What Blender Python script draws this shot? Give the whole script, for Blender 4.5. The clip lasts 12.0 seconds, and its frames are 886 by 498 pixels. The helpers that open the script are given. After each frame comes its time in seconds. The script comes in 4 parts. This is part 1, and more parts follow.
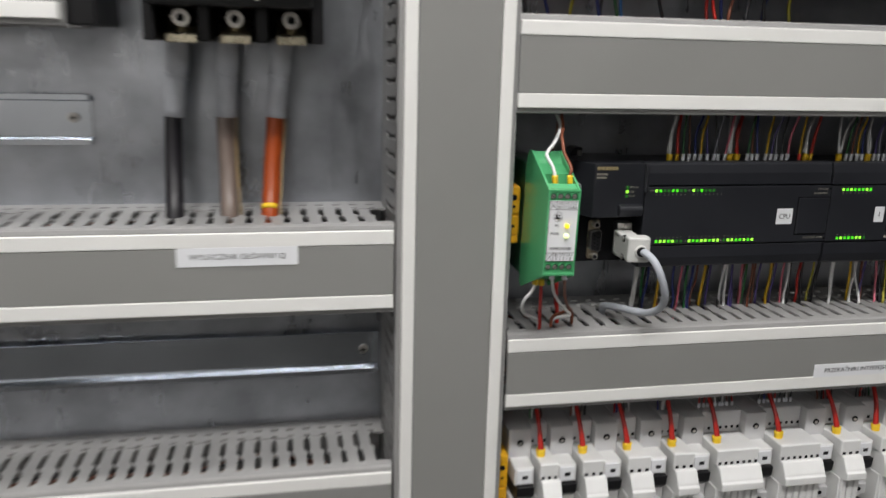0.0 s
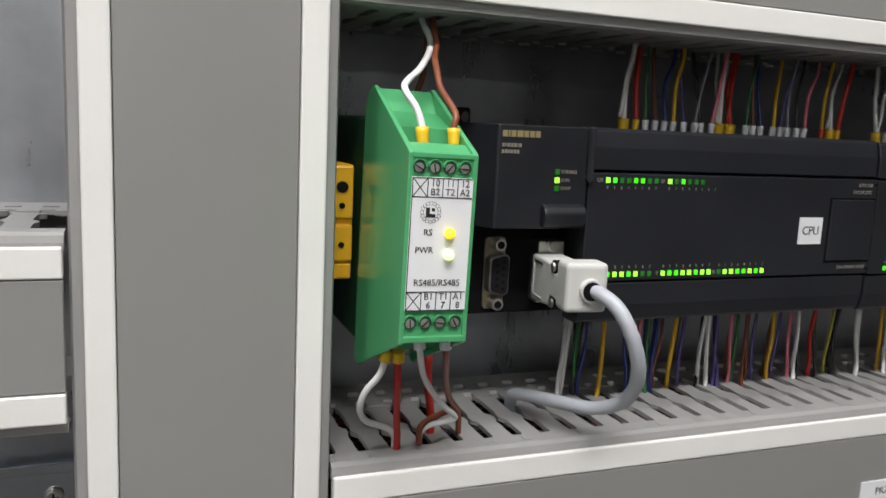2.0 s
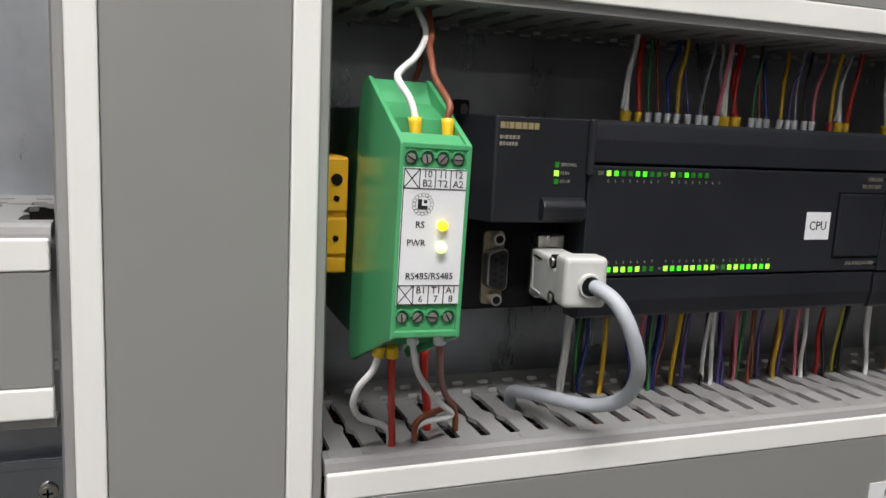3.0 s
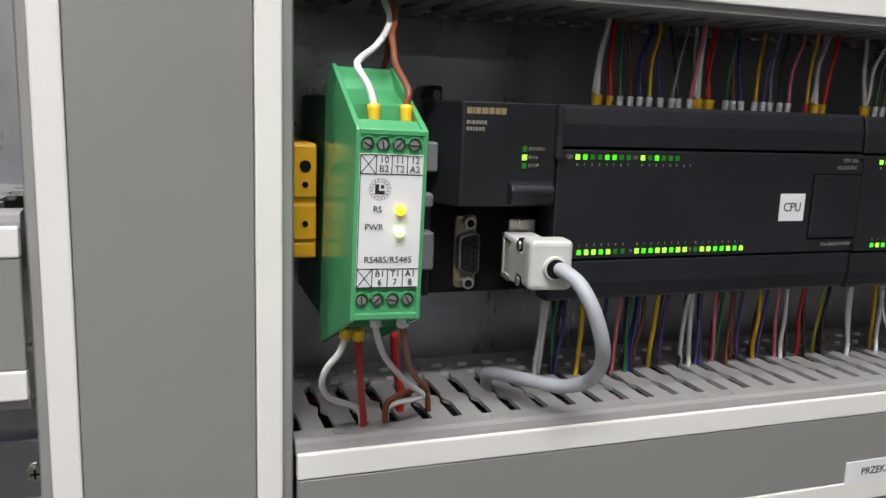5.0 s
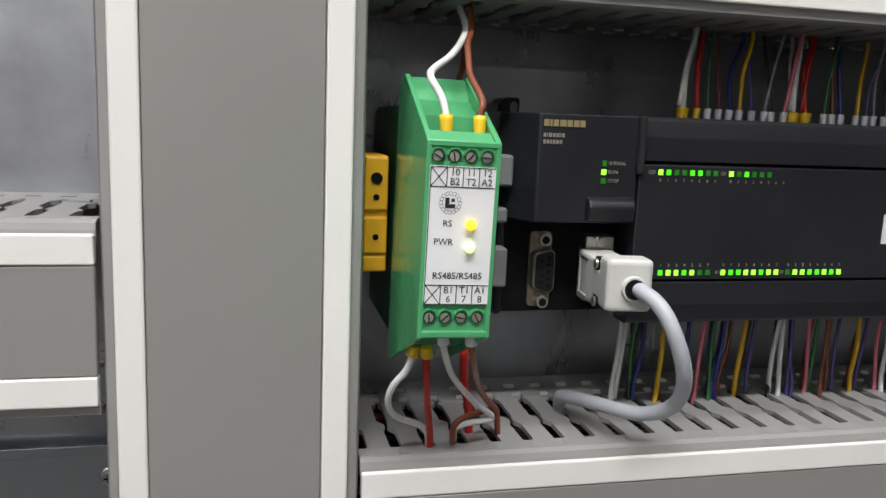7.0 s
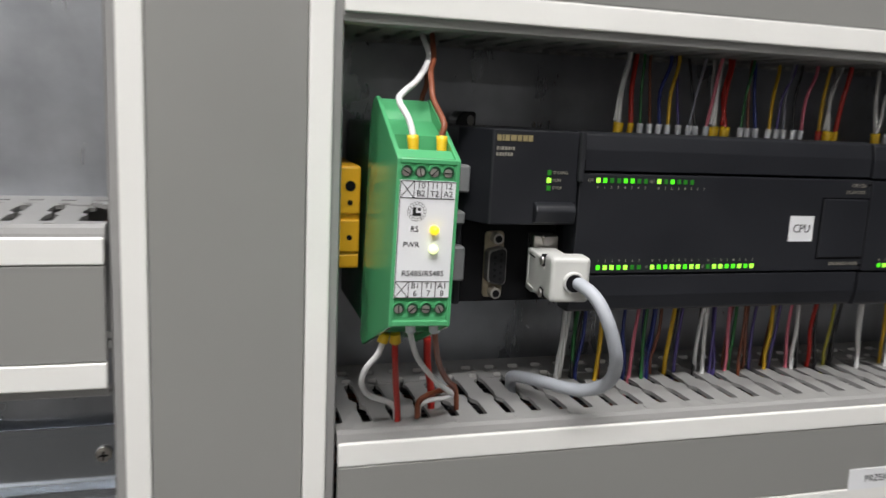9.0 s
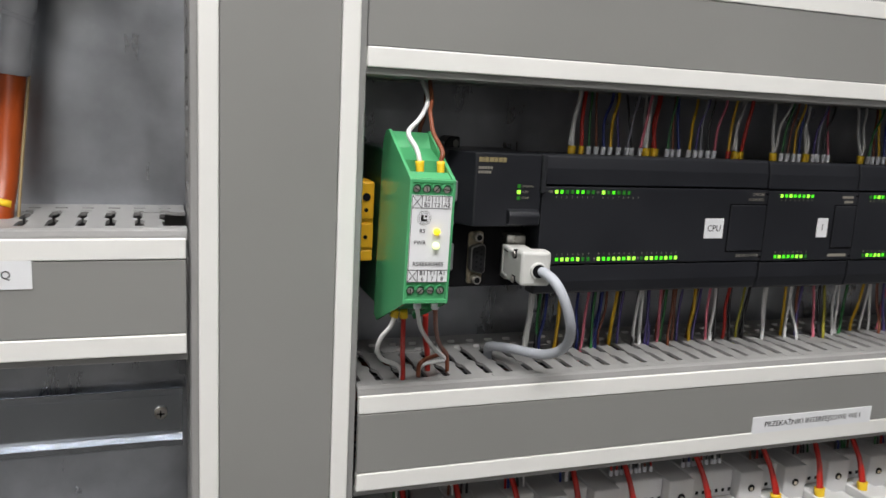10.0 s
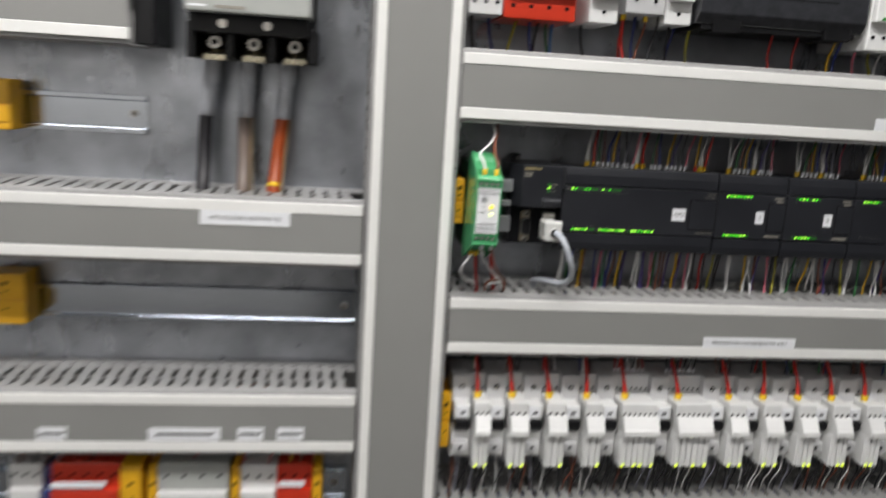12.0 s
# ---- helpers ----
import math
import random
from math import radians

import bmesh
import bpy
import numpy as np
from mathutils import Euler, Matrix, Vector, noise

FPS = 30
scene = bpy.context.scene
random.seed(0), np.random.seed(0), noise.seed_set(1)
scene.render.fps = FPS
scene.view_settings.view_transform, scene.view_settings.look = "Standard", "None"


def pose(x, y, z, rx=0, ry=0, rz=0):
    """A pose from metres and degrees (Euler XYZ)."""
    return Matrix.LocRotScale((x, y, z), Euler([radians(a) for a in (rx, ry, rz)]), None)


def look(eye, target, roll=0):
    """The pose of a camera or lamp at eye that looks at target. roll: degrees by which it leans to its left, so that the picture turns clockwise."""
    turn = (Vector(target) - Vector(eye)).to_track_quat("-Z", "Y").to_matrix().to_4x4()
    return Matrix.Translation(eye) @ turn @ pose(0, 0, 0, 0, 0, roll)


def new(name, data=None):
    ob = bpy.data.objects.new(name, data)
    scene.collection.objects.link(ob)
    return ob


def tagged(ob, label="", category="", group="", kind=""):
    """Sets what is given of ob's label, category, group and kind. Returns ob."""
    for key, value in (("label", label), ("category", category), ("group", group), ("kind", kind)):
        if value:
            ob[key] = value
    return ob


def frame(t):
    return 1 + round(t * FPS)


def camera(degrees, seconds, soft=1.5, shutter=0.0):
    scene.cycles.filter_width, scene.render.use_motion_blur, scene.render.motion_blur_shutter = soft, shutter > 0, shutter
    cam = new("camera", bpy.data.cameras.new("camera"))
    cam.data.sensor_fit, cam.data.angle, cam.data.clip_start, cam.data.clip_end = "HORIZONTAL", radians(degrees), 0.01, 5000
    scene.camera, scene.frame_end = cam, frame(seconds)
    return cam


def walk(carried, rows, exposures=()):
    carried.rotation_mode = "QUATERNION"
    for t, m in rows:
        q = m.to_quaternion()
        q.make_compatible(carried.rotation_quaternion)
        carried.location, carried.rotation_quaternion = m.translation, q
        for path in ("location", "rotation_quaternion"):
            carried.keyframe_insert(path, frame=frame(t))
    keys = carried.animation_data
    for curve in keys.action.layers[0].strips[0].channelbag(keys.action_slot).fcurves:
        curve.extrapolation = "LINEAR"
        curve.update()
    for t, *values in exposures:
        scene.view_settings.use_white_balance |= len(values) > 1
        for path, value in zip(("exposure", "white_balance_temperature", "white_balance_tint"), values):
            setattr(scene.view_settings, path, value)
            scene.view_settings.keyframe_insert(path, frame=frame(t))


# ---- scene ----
cam = camera(58.56, 12.0, 1.5, 0.6)
PATH = [
    (0, (-0.2102, -0.5137, 1.4557), (0.1727, 1.3865, 0.9631), 1.47),
    (0.5, (-0.2155, -0.3971, 1.4307), (0.3818, 1.4516, 0.9556), 1.37),
    (1, (-0.1679, -0.3266, 1.4219), (0.4778, 1.4923, 0.8981), 1.91),
    (1.5, (-0.1314, -0.2771, 1.3883), (0.6014, 1.5416, 0.9942), 2.67),
    (2, (-0.1178, -0.2551, 1.3775), (0.5891, 1.5896, 1.0656), 2.69),
    (2.5, (-0.1126, -0.2520, 1.3754), (0.5717, 1.6060, 1.0933), 2.89),
    (3, (-0.1104, -0.2528, 1.3752), (0.5660, 1.6025, 1.0588), 2.67),
    (5, (-0.0955, -0.2631, 1.3761), (0.5423, 1.5992, 1.0227), 1.99),
    (5.5, (-0.0970, -0.2601, 1.3757), (0.5269, 1.6085, 1.0306), 1.95),
    (6, (-0.0991, -0.2553, 1.3784), (0.4335, 1.6462, 1.0610), 1.59),
    (6.5, (-0.0932, -0.2550, 1.3726), (0.4037, 1.6557, 1.0526), 1.85),
    (7, (-0.0904, -0.2552, 1.3748), (0.3545, 1.6679, 1.0525), 2.23),
    (8.8, (-0.0949, -0.2750, 1.3852), (0.4491, 1.6122, 1.0074), 2.38),
    (9, (-0.1031, -0.2915, 1.3867), (0.4494, 1.5976, 1.0315), 2.71),
    (9.5, (-0.1277, -0.3404, 1.3977), (0.4954, 1.5261, 1.0399), 2.49),
    (10, (-0.1479, -0.3746, 1.4030), (0.5070, 1.4804, 1.0422), 3.00),
    (10.5, (-0.1571, -0.3898, 1.4096), (0.5300, 1.4551, 1.0576), 3.59),
    (11, (-0.1682, -0.4390, 1.4152), (0.5168, 1.4058, 1.0578), 3.16),
    (11.5, (-0.1622, -0.5516, 1.4332), (0.3774, 1.3490, 1.1228), 4.22),
    (12, (-0.1613, -0.6997, 1.4413), (0.1016, 1.2435, 1.0478), 3.52),
]
walk(cam, [(t, look(eye, target, roll)) for t, eye, target, roll in PATH], ((0, -0.22), (0.5, -0.14), (1.0, -0.18), (1.6, -0.04), (2.5, 0.0), (10.5, 0.0), (11.5, 0.05), (12, 0.0)))

# ---- world and light ----
world = bpy.data.worlds.new("room_air")
scene.world = world
world.use_nodes = True
world.node_tree.nodes["Background"].inputs[0].default_value = (0.75, 0.85, 1.0, 1)
world.node_tree.nodes["Background"].inputs[1].default_value = 0.002


def lamp_tube(name, x, y, z, power, sx=1.2, sy=0.3):
    data = bpy.data.lights.new(name, "AREA")
    data.shape, data.size, data.size_y, data.energy = "RECTANGLE", sx, sy, power
    data.color = (1.0, 0.98, 0.97)
    ob = new(name, data)
    ob.matrix_world = look((x, y, z), (x, y + 0.001, 0.0))
    return ob


lamp_tube("unseen_ceiling_tube", -0.25, -0.85, 2.66, 34, 1.2, 0.12)
# Unseen thin tube, added for narrow highlights on the zinc.
lamp_tube("unseen_ceiling_tube", -0.25, -1.90, 2.66, 6, 1.2, 0.1)
# Unseen tube, added to brighten the left of the wall behind the viewer.
lamp_tube("unseen_ceiling_tube", -1.55, -3.55, 2.66, 29)
# Unseen tube, added so that the right plate mirrors a dimly lit room.
lamp_tube("unseen_ceiling_tube", 1.60, -6.20, 2.66, 5)
lamp_tube("cabinet_light_tube", -0.30, -0.105, 2.045, 4.0, 0.9, 0.03)


# ---- materials ----
def material(name, color, rough=0.5, metal=0.0, vary=0.12, scale=60.0, bump=0.0, bump_scale=400.0, rand=0.0, coat=0.0, stains=0.0, rough_vary=0.1, emit=0.0):
    m = bpy.data.materials.new(name)
    m.use_nodes = True
    nt = m.node_tree
    b = nt.nodes["Principled BSDF"]
    b.inputs["Roughness"].default_value = rough
    b.inputs["Metallic"].default_value = metal
    b.inputs["Coat Weight"].default_value = coat
    geo = nt.nodes.new("ShaderNodeNewGeometry")
    n1 = nt.nodes.new("ShaderNodeTexNoise")
    n1.inputs["Scale"].default_value, n1.inputs["Detail"].default_value = scale, 6
    nt.links.new(geo.outputs["Position"], n1.inputs["Vector"])
    ramp = nt.nodes.new("ShaderNodeMapRange")
    ramp.inputs["From Min"].default_value, ramp.inputs["From Max"].default_value = 0.3, 0.7
    ramp.inputs["To Min"].default_value, ramp.inputs["To Max"].default_value = 1 - vary, 1 + vary
    nt.links.new(n1.outputs["Fac"], ramp.inputs["Value"])
    value = ramp.outputs["Result"]
    if rand:
        info = nt.nodes.new("ShaderNodeObjectInfo")
        mr = nt.nodes.new("ShaderNodeMapRange")
        mr.inputs["To Min"].default_value, mr.inputs["To Max"].default_value = 1 - rand, 1 + rand
        nt.links.new(info.outputs["Random"], mr.inputs["Value"])
        mul = nt.nodes.new("ShaderNodeMath")
        mul.operation = "MULTIPLY"
        nt.links.new(value, mul.inputs[0])
        nt.links.new(mr.outputs["Result"], mul.inputs[1])
        value = mul.outputs[0]
    if stains:
        n2 = nt.nodes.new("ShaderNodeTexNoise")
        n2.inputs["Scale"].default_value, n2.inputs["Detail"].default_value = scale * 0.35, 9
        nt.links.new(geo.outputs["Position"], n2.inputs["Vector"])
        s = nt.nodes.new("ShaderNodeMapRange")
        s.inputs["From Min"].default_value, s.inputs["From Max"].default_value = 0.55, 0.72
        s.inputs["To Min"].default_value, s.inputs["To Max"].default_value = 1.0, 1 - stains
        nt.links.new(n2.outputs["Fac"], s.inputs["Value"])
        mul = nt.nodes.new("ShaderNodeMath")
        mul.operation = "MULTIPLY"
        nt.links.new(value, mul.inputs[0])
        nt.links.new(s.outputs["Result"], mul.inputs[1])
        value = mul.outputs[0]
    mix = nt.nodes.new("ShaderNodeMix")
    mix.data_type, mix.blend_type = "RGBA", "MULTIPLY"
    mix.inputs["Factor"].default_value = 1.0
    mix.inputs["A"].default_value = (*color, 1)
    nt.links.new(value, mix.inputs["B"])
    nt.links.new(mix.outputs["Result"], b.inputs["Base Color"])
    rr = nt.nodes.new("ShaderNodeMapRange")
    rr.inputs["To Min"].default_value, rr.inputs["To Max"].default_value = max(0.02, rough - rough_vary), min(1, rough + rough_vary)
    nt.links.new(n1.outputs["Fac"], rr.inputs["Value"])
    nt.links.new(rr.outputs["Result"], b.inputs["Roughness"])
    if bump:
        n3 = nt.nodes.new("ShaderNodeTexNoise")
        n3.inputs["Scale"].default_value, n3.inputs["Detail"].default_value = bump_scale, 4
        nt.links.new(geo.outputs["Position"], n3.inputs["Vector"])
        bp = nt.nodes.new("ShaderNodeBump")
        bp.inputs["Strength"].default_value, bp.inputs["Distance"].default_value = bump, 0.001
        nt.links.new(n3.outputs["Fac"], bp.inputs["Height"])
        nt.links.new(bp.outputs["Normal"], b.inputs["Normal"])
    if emit:
        b.inputs["Emission Color"].default_value = (*color, 1)
        b.inputs["Emission Strength"].default_value = emit
    return m


def zinc_material(name, base, rough, scratch=0.25):
    """Galvanised sheet: spangle, faint streaks and scratches."""
    m = material(name, base, rough, 1.0, 0.22, 26.0, 0.08, 170.0, rough_vary=0.12, stains=0.25)
    nt = m.node_tree
    b = nt.nodes["Principled BSDF"]
    geo = [n for n in nt.nodes if n.type == "NEW_GEOMETRY"][0]
    mp = nt.nodes.new("ShaderNodeMapping")
    mp.inputs["Scale"].default_value = (26, 26, 5)
    nt.links.new(geo.outputs["Position"], mp.inputs["Vector"])
    ns = nt.nodes.new("ShaderNodeTexNoise")
    ns.inputs["Scale"].default_value, ns.inputs["Detail"].default_value, ns.inputs["Roughness"].default_value = 1.6, 8, 0.7
    nt.links.new(mp.outputs["Vector"], ns.inputs["Vector"])
    vor = nt.nodes.new("ShaderNodeTexVoronoi")
    vor.inputs["Scale"].default_value = 90
    nt.links.new(geo.outputs["Position"], vor.inputs["Vector"])
    add = nt.nodes.new("ShaderNodeMath")
    add.operation = "MULTIPLY_ADD"
    add.inputs[1].default_value = 0.12
    nt.links.new(vor.outputs["Color"], add.inputs[0])
    nt.links.new(ns.outputs["Fac"], add.inputs[2])
    mr = nt.nodes.new("ShaderNodeMapRange")
    mr.inputs["From Min"].default_value, mr.inputs["From Max"].default_value = 0.35, 0.75
    mr.inputs["To Min"].default_value, mr.inputs["To Max"].default_value = rough - 0.1, rough + 0.16
    nt.links.new(add.outputs[0], mr.inputs["Value"])
    nt.links.new(mr.outputs["Result"], b.inputs["Roughness"])
    return m


zinc = zinc_material("galvanised_steel", (0.42, 0.44, 0.475), 0.30)
rail_zinc = material("bright_zinc", (0.62, 0.66, 0.72), 0.15, 1.0, vary=0.06, scale=25, rough_vary=0.03, bump=0.02, bump_scale=90)
lid_grey = material("grey_pvc_lid", (0.25, 0.248, 0.239), 0.30, vary=0.04, scale=9, bump=0.03, bump_scale=700, rough_vary=0.02)
strip_white = material("cream_white_pvc", (0.78, 0.775, 0.75), 0.38, vary=0.03, scale=14, bump=0.03, bump_scale=500, stains=0.05)
duct_grey = material("grey_pvc_duct", (0.28, 0.277, 0.272), 0.42, vary=0.05, scale=40, bump=0.08, bump_scale=300, rand=0.05, stains=0.12)
# Pale gloss that stands for glints on the punched slot edges.
edge_glint = material("glint_pvc_edge", (0.50, 0.50, 0.49), 0.15, vary=0.1, scale=200)
plc_dark = material("anthracite_plastic", (0.016, 0.017, 0.021), 0.4, vary=0.12, scale=30, bump=0.1, bump_scale=1500, stains=0.1)
plc_gloss = material("worn_anthracite_plastic", (0.030, 0.031, 0.035), 0.2, vary=0.2, scale=120, rough_vary=0.12)
# Flat black that stands for the shade in holes, gaps and recesses.
recess_shade = material("black_recess_shade", (0.006, 0.006, 0.007), 0.6)
recess_shade.node_tree.nodes["Principled BSDF"].inputs["Specular IOR Level"].default_value = 0.12
print_grey = material("grey_print", (0.24, 0.225, 0.19), 0.6, vary=0.05)
print_gold = material("gold_print", (0.27, 0.22, 0.11), 0.5, vary=0.05)
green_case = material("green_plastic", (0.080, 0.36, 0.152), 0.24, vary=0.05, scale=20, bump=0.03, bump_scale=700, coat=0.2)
# Green with shade put in, for rear case, screw wells and bracket stem.
green_shade = material("shaded_green_plastic", (0.010, 0.055, 0.024), 0.35, vary=0.1)
paper = material("white_paper_label", (0.76, 0.77, 0.79), 0.5, vary=0.02, scale=40)
ink = material("black_ink", (0.012, 0.012, 0.014), 0.6)
steel = material("screw_steel", (0.55, 0.53, 0.5), 0.3, 1.0, vary=0.2, scale=200)
nickel = material("nickel_plate", (0.5, 0.48, 0.44), 0.4, 0.75, vary=0.15, scale=200)
dull_nickel = material("dull_nickel", (0.16, 0.155, 0.15), 0.45, 0.6, vary=0.15, scale=200)
tarnish = material("tarnished_plate", (0.30, 0.26, 0.19), 0.4, 0.7, vary=0.25, scale=250)
brass = material("tinned_brass", (0.6, 0.55, 0.42), 0.28, 1.0, vary=0.15, scale=120)
hood_grey = material("light_grey_hood", (0.55, 0.55, 0.53), 0.38, vary=0.03, scale=30, bump=0.05, bump_scale=900)
cable_grey = material("grey_cable_jacket", (0.40, 0.42, 0.46), 0.42, vary=0.05, scale=80, stains=0.12)
yellow_term = material("yellow_terminal", (0.75, 0.40, 0.015), 0.4, vary=0.05, scale=60)
yellow_ferrule = material("yellow_collar", (0.80, 0.52, 0.02), 0.4, vary=0.05)
white_ferrule = material("white_collar", (0.75, 0.77, 0.82), 0.4, vary=0.03)
red_ferrule = material("red_collar", (0.5, 0.03, 0.02), 0.4, vary=0.03)
relay_white = material("white_relay_plastic", (0.70, 0.70, 0.69), 0.42, vary=0.03, scale=50, rand=0.05)
relay_grey = material("grey_socket_plastic", (0.50, 0.50, 0.505), 0.45, vary=0.04, scale=50, rand=0.06)
black_plastic = material("black_plastic", (0.009, 0.009, 0.010), 0.4, vary=0.15, scale=60)
black_plastic.node_tree.nodes["Principled BSDF"].inputs["Specular IOR Level"].default_value = 0.25
red_plastic = material("red_plastic", (0.55, 0.035, 0.012), 0.35, vary=0.06, scale=60)
sleeve_grey = material("grey_heatshrink", (0.50, 0.52, 0.56), 0.5, vary=0.1, scale=60, bump=0.25, bump_scale=120)
mccb_grey = material("breaker_grey", (0.36, 0.37, 0.35), 0.4, vary=0.04, scale=30)
bracket_grey = material("bracket_grey", (0.17, 0.175, 0.18), 0.45, vary=0.06, scale=60)
blue_plastic = material("blue_plastic", (0.02, 0.04, 0.16), 0.4)
# Unseen walls: the dark tone cuts bounce, the pale one brightens zinc reflections.
dark_wall = material("low_bounce_wall", (0.10, 0.10, 0.105), 0.75, vary=0.06, scale=4, bump=0.1, bump_scale=60)
high_bounce_wall = material("high_bounce_wall", (0.82, 0.80, 0.76), 0.7, vary=0.05, scale=4, bump=0.1, bump_scale=60)
floor_paint = material("floor_concrete", (0.08, 0.078, 0.074), 0.6, vary=0.15, scale=3)
cabinet_paint = material("cabinet_paint", (0.55, 0.55, 0.52), 0.45, vary=0.03, scale=20)
lamp_glow = material("lamp_diffuser", (1.0, 0.97, 0.92), 0.5, emit=3.0)
led_on = material("green_led_lit", (0.10, 1.0, 0.02), 0.4, vary=0.0, emit=0.42)
led_bright = material("bright_green_led", (0.35, 1.0, 0.06), 0.4, vary=0.0, emit=1.1)
led_dim = material("green_led_dim", (0.02, 0.20, 0.015), 0.4, vary=0.0, emit=0.07)
led_amber = material("amber_led_lit", (1.0, 0.72, 0.02), 0.3, vary=0.0, emit=1.0)
led_lime = material("lime_led_lit", (0.85, 1.0, 0.45), 0.3, vary=0.0, emit=1.1)
led_relay = material("relay_led_lit", (0.8, 1.0, 0.05), 0.3, vary=0.0, emit=0.9)
WIRES = {}
for key, rgb in dict(white=(0.66, 0.66, 0.66), red=(0.40, 0.016, 0.010), brown=(0.16, 0.045, 0.02), green=(0.02, 0.13, 0.035), blue=(0.018, 0.03, 0.17), yellow=(0.6, 0.36, 0.015), violet=(0.07, 0.05, 0.19), grey=(0.22, 0.22, 0.27), black=(0.014, 0.013, 0.016), pink=(0.62, 0.16, 0.22), olive=(0.33, 0.30, 0.03), orange=(0.33, 0.055, 0.008), taupe=(0.17, 0.13, 0.11), straw=(0.30, 0.22, 0.11), tan=(0.19, 0.055, 0.026), lightblue=(0.05, 0.2, 0.5)).items():
    WIRES[key] = material(key + "_wire_insulation", rgb, 0.38, vary=0.06, scale=90, bump=0.05, bump_scale=500)


# ---- mesh helpers ----
def box(bm, x0, x1, y0, y1, z0, z1, bevel=0.0, seg=1):
    vs = bmesh.ops.create_cube(bm, size=1.0, matrix=Matrix.Translation(((x0 + x1) / 2, (y0 + y1) / 2, (z0 + z1) / 2)) @ Matrix.Diagonal((abs(x1 - x0), abs(y1 - y0), abs(z1 - z0), 1)))["verts"]
    if bevel:
        es = list({e for v in vs for e in v.link_edges})
        bmesh.ops.bevel(bm, geom=es, offset=bevel, segments=seg, affect="EDGES", profile=0.5)
    return bm


def prism(bm, poly, axis, a0, a1, bevel=0.0, seg=1):
    """Extrude a polygon given in the two other axes (x,y / x,z / y,z order) from a0 to a1 along axis."""
    def place(p, a):
        return {"x": (a, p[0], p[1]), "y": (p[0], a, p[1]), "z": (p[0], p[1], a)}[axis]
    lo = [bm.verts.new(place(p, a0)) for p in poly]
    hi = [bm.verts.new(place(p, a1)) for p in poly]
    fs = [bm.faces.new(lo), bm.faces.new(hi)]
    n = len(poly)
    for i in range(n):
        fs.append(bm.faces.new((lo[i], lo[(i + 1) % n], hi[(i + 1) % n], hi[i])))
    bmesh.ops.recalc_face_normals(bm, faces=fs)
    if bevel:
        bmesh.ops.bevel(bm, geom=list({e for f in fs for e in f.edges}), offset=bevel, segments=seg, affect="EDGES", profile=0.5)
    return bm


def cyl(bm, c, r, h, axis="y", seg=16, r2=None):
    turn = {"x": Matrix.Rotation(math.pi / 2, 4, "Y"), "y": Matrix.Rotation(math.pi / 2, 4, "X"), "z": Matrix.Identity(4)}[axis]
    bmesh.ops.create_cone(bm, cap_ends=True, segments=seg, radius1=r, radius2=r if r2 is None else r2, depth=h, matrix=Matrix.Translation(c) @ turn)
    return bm


def curve_points(pts, steps=6):
    p = [Vector(q) for q in pts]
    p = [p[0] * 2 - p[1]] + p + [p[-1] * 2 - p[-2]]
    out = []
    for i in range(1, len(p) - 2):
        a, b, c, d = p[i - 1:i + 3]
        for k in range(steps):
            u = k / steps
            out.append(0.5 * ((2 * b) + (c - a) * u + (2 * a - 5 * b + 4 * c - d) * u * u + (3 * b - a - 3 * c + d) * u ** 3))
    out.append(p[-2])
    return out


def tube(bm, pts, r, seg=8, steps=5, radii=None):
    path = curve_points(pts, steps)
    rings, side = [], None
    for i, q in enumerate(path):
        d = (path[min(i + 1, len(path) - 1)] - path[max(i - 1, 0)]).normalized()
        if side is None:
            side = d.orthogonal().normalized()
        side = (side - d * side.dot(d)).normalized()
        up = d.cross(side)
        rr = r if radii is None else radii(i / (len(path) - 1))
        rings.append([bm.verts.new(q + (side * math.cos(2 * math.pi * k / seg) + up * math.sin(2 * math.pi * k / seg)) * rr) for k in range(seg)])
    for a, b in zip(rings, rings[1:]):
        for k in range(seg):
            bm.faces.new((a[k], a[(k + 1) % seg], b[(k + 1) % seg], b[k])).smooth = True
    bm.faces.new(rings[0][::-1])
    bm.faces.new(rings[-1])
    return bm


def mesh_of(name, bm, mat, smooth=False):
    me = bpy.data.meshes.new(name)
    if smooth:
        for f in bm.faces:
            f.smooth = True
    bm.to_mesh(me)
    bm.free()
    me.materials.append(mat)
    return me


def part(name, bm, mat, parent, label="", smooth=False, at=None):
    """One mesh object under a thing or a part; bm may be a mesh that is shared."""
    me = bm if isinstance(bm, bpy.types.Mesh) else mesh_of(name, bm, mat, smooth)
    ob = new(name, me)
    if parent is not None:
        ob.parent = parent
    if at is not None:
        ob.location = at
    if label:
        ob["label"] = label
    return ob


def thing(name, label, category, group="", kind="", at=(0, 0, 0)):
    ob = new(name)
    ob.empty_display_size = 0.01
    ob.location = at
    return tagged(ob, label, category, group, kind)


def B():
    return bmesh.new()


def lettering(name, body, size, at, mat, parent, align="CENTER", thick=0.00008, sx=1.0):
    """Flat letters that face the viewer in front of the panel."""
    cu = bpy.data.curves.new(name, "FONT")
    cu.body, cu.size, cu.align_x, cu.align_y = body, size, align, "CENTER"
    cu.extrude, cu.resolution_u = thick, 2
    tmp = new(name, cu)
    me = bpy.data.meshes.new_from_object(tmp.evaluated_get(bpy.context.evaluated_depsgraph_get()))
    bpy.data.objects.remove(tmp)
    bpy.data.curves.remove(cu)
    me.transform(Matrix.Diagonal((sx, 1, 1, 1)))
    me.transform(Matrix.Rotation(math.pi / 2, 4, "X"))
    me.materials.clear()
    me.materials.append(mat)
    ob = new(name, me)
    ob.location = at
    ob.parent = parent
    return ob


PLATE = 0.0825


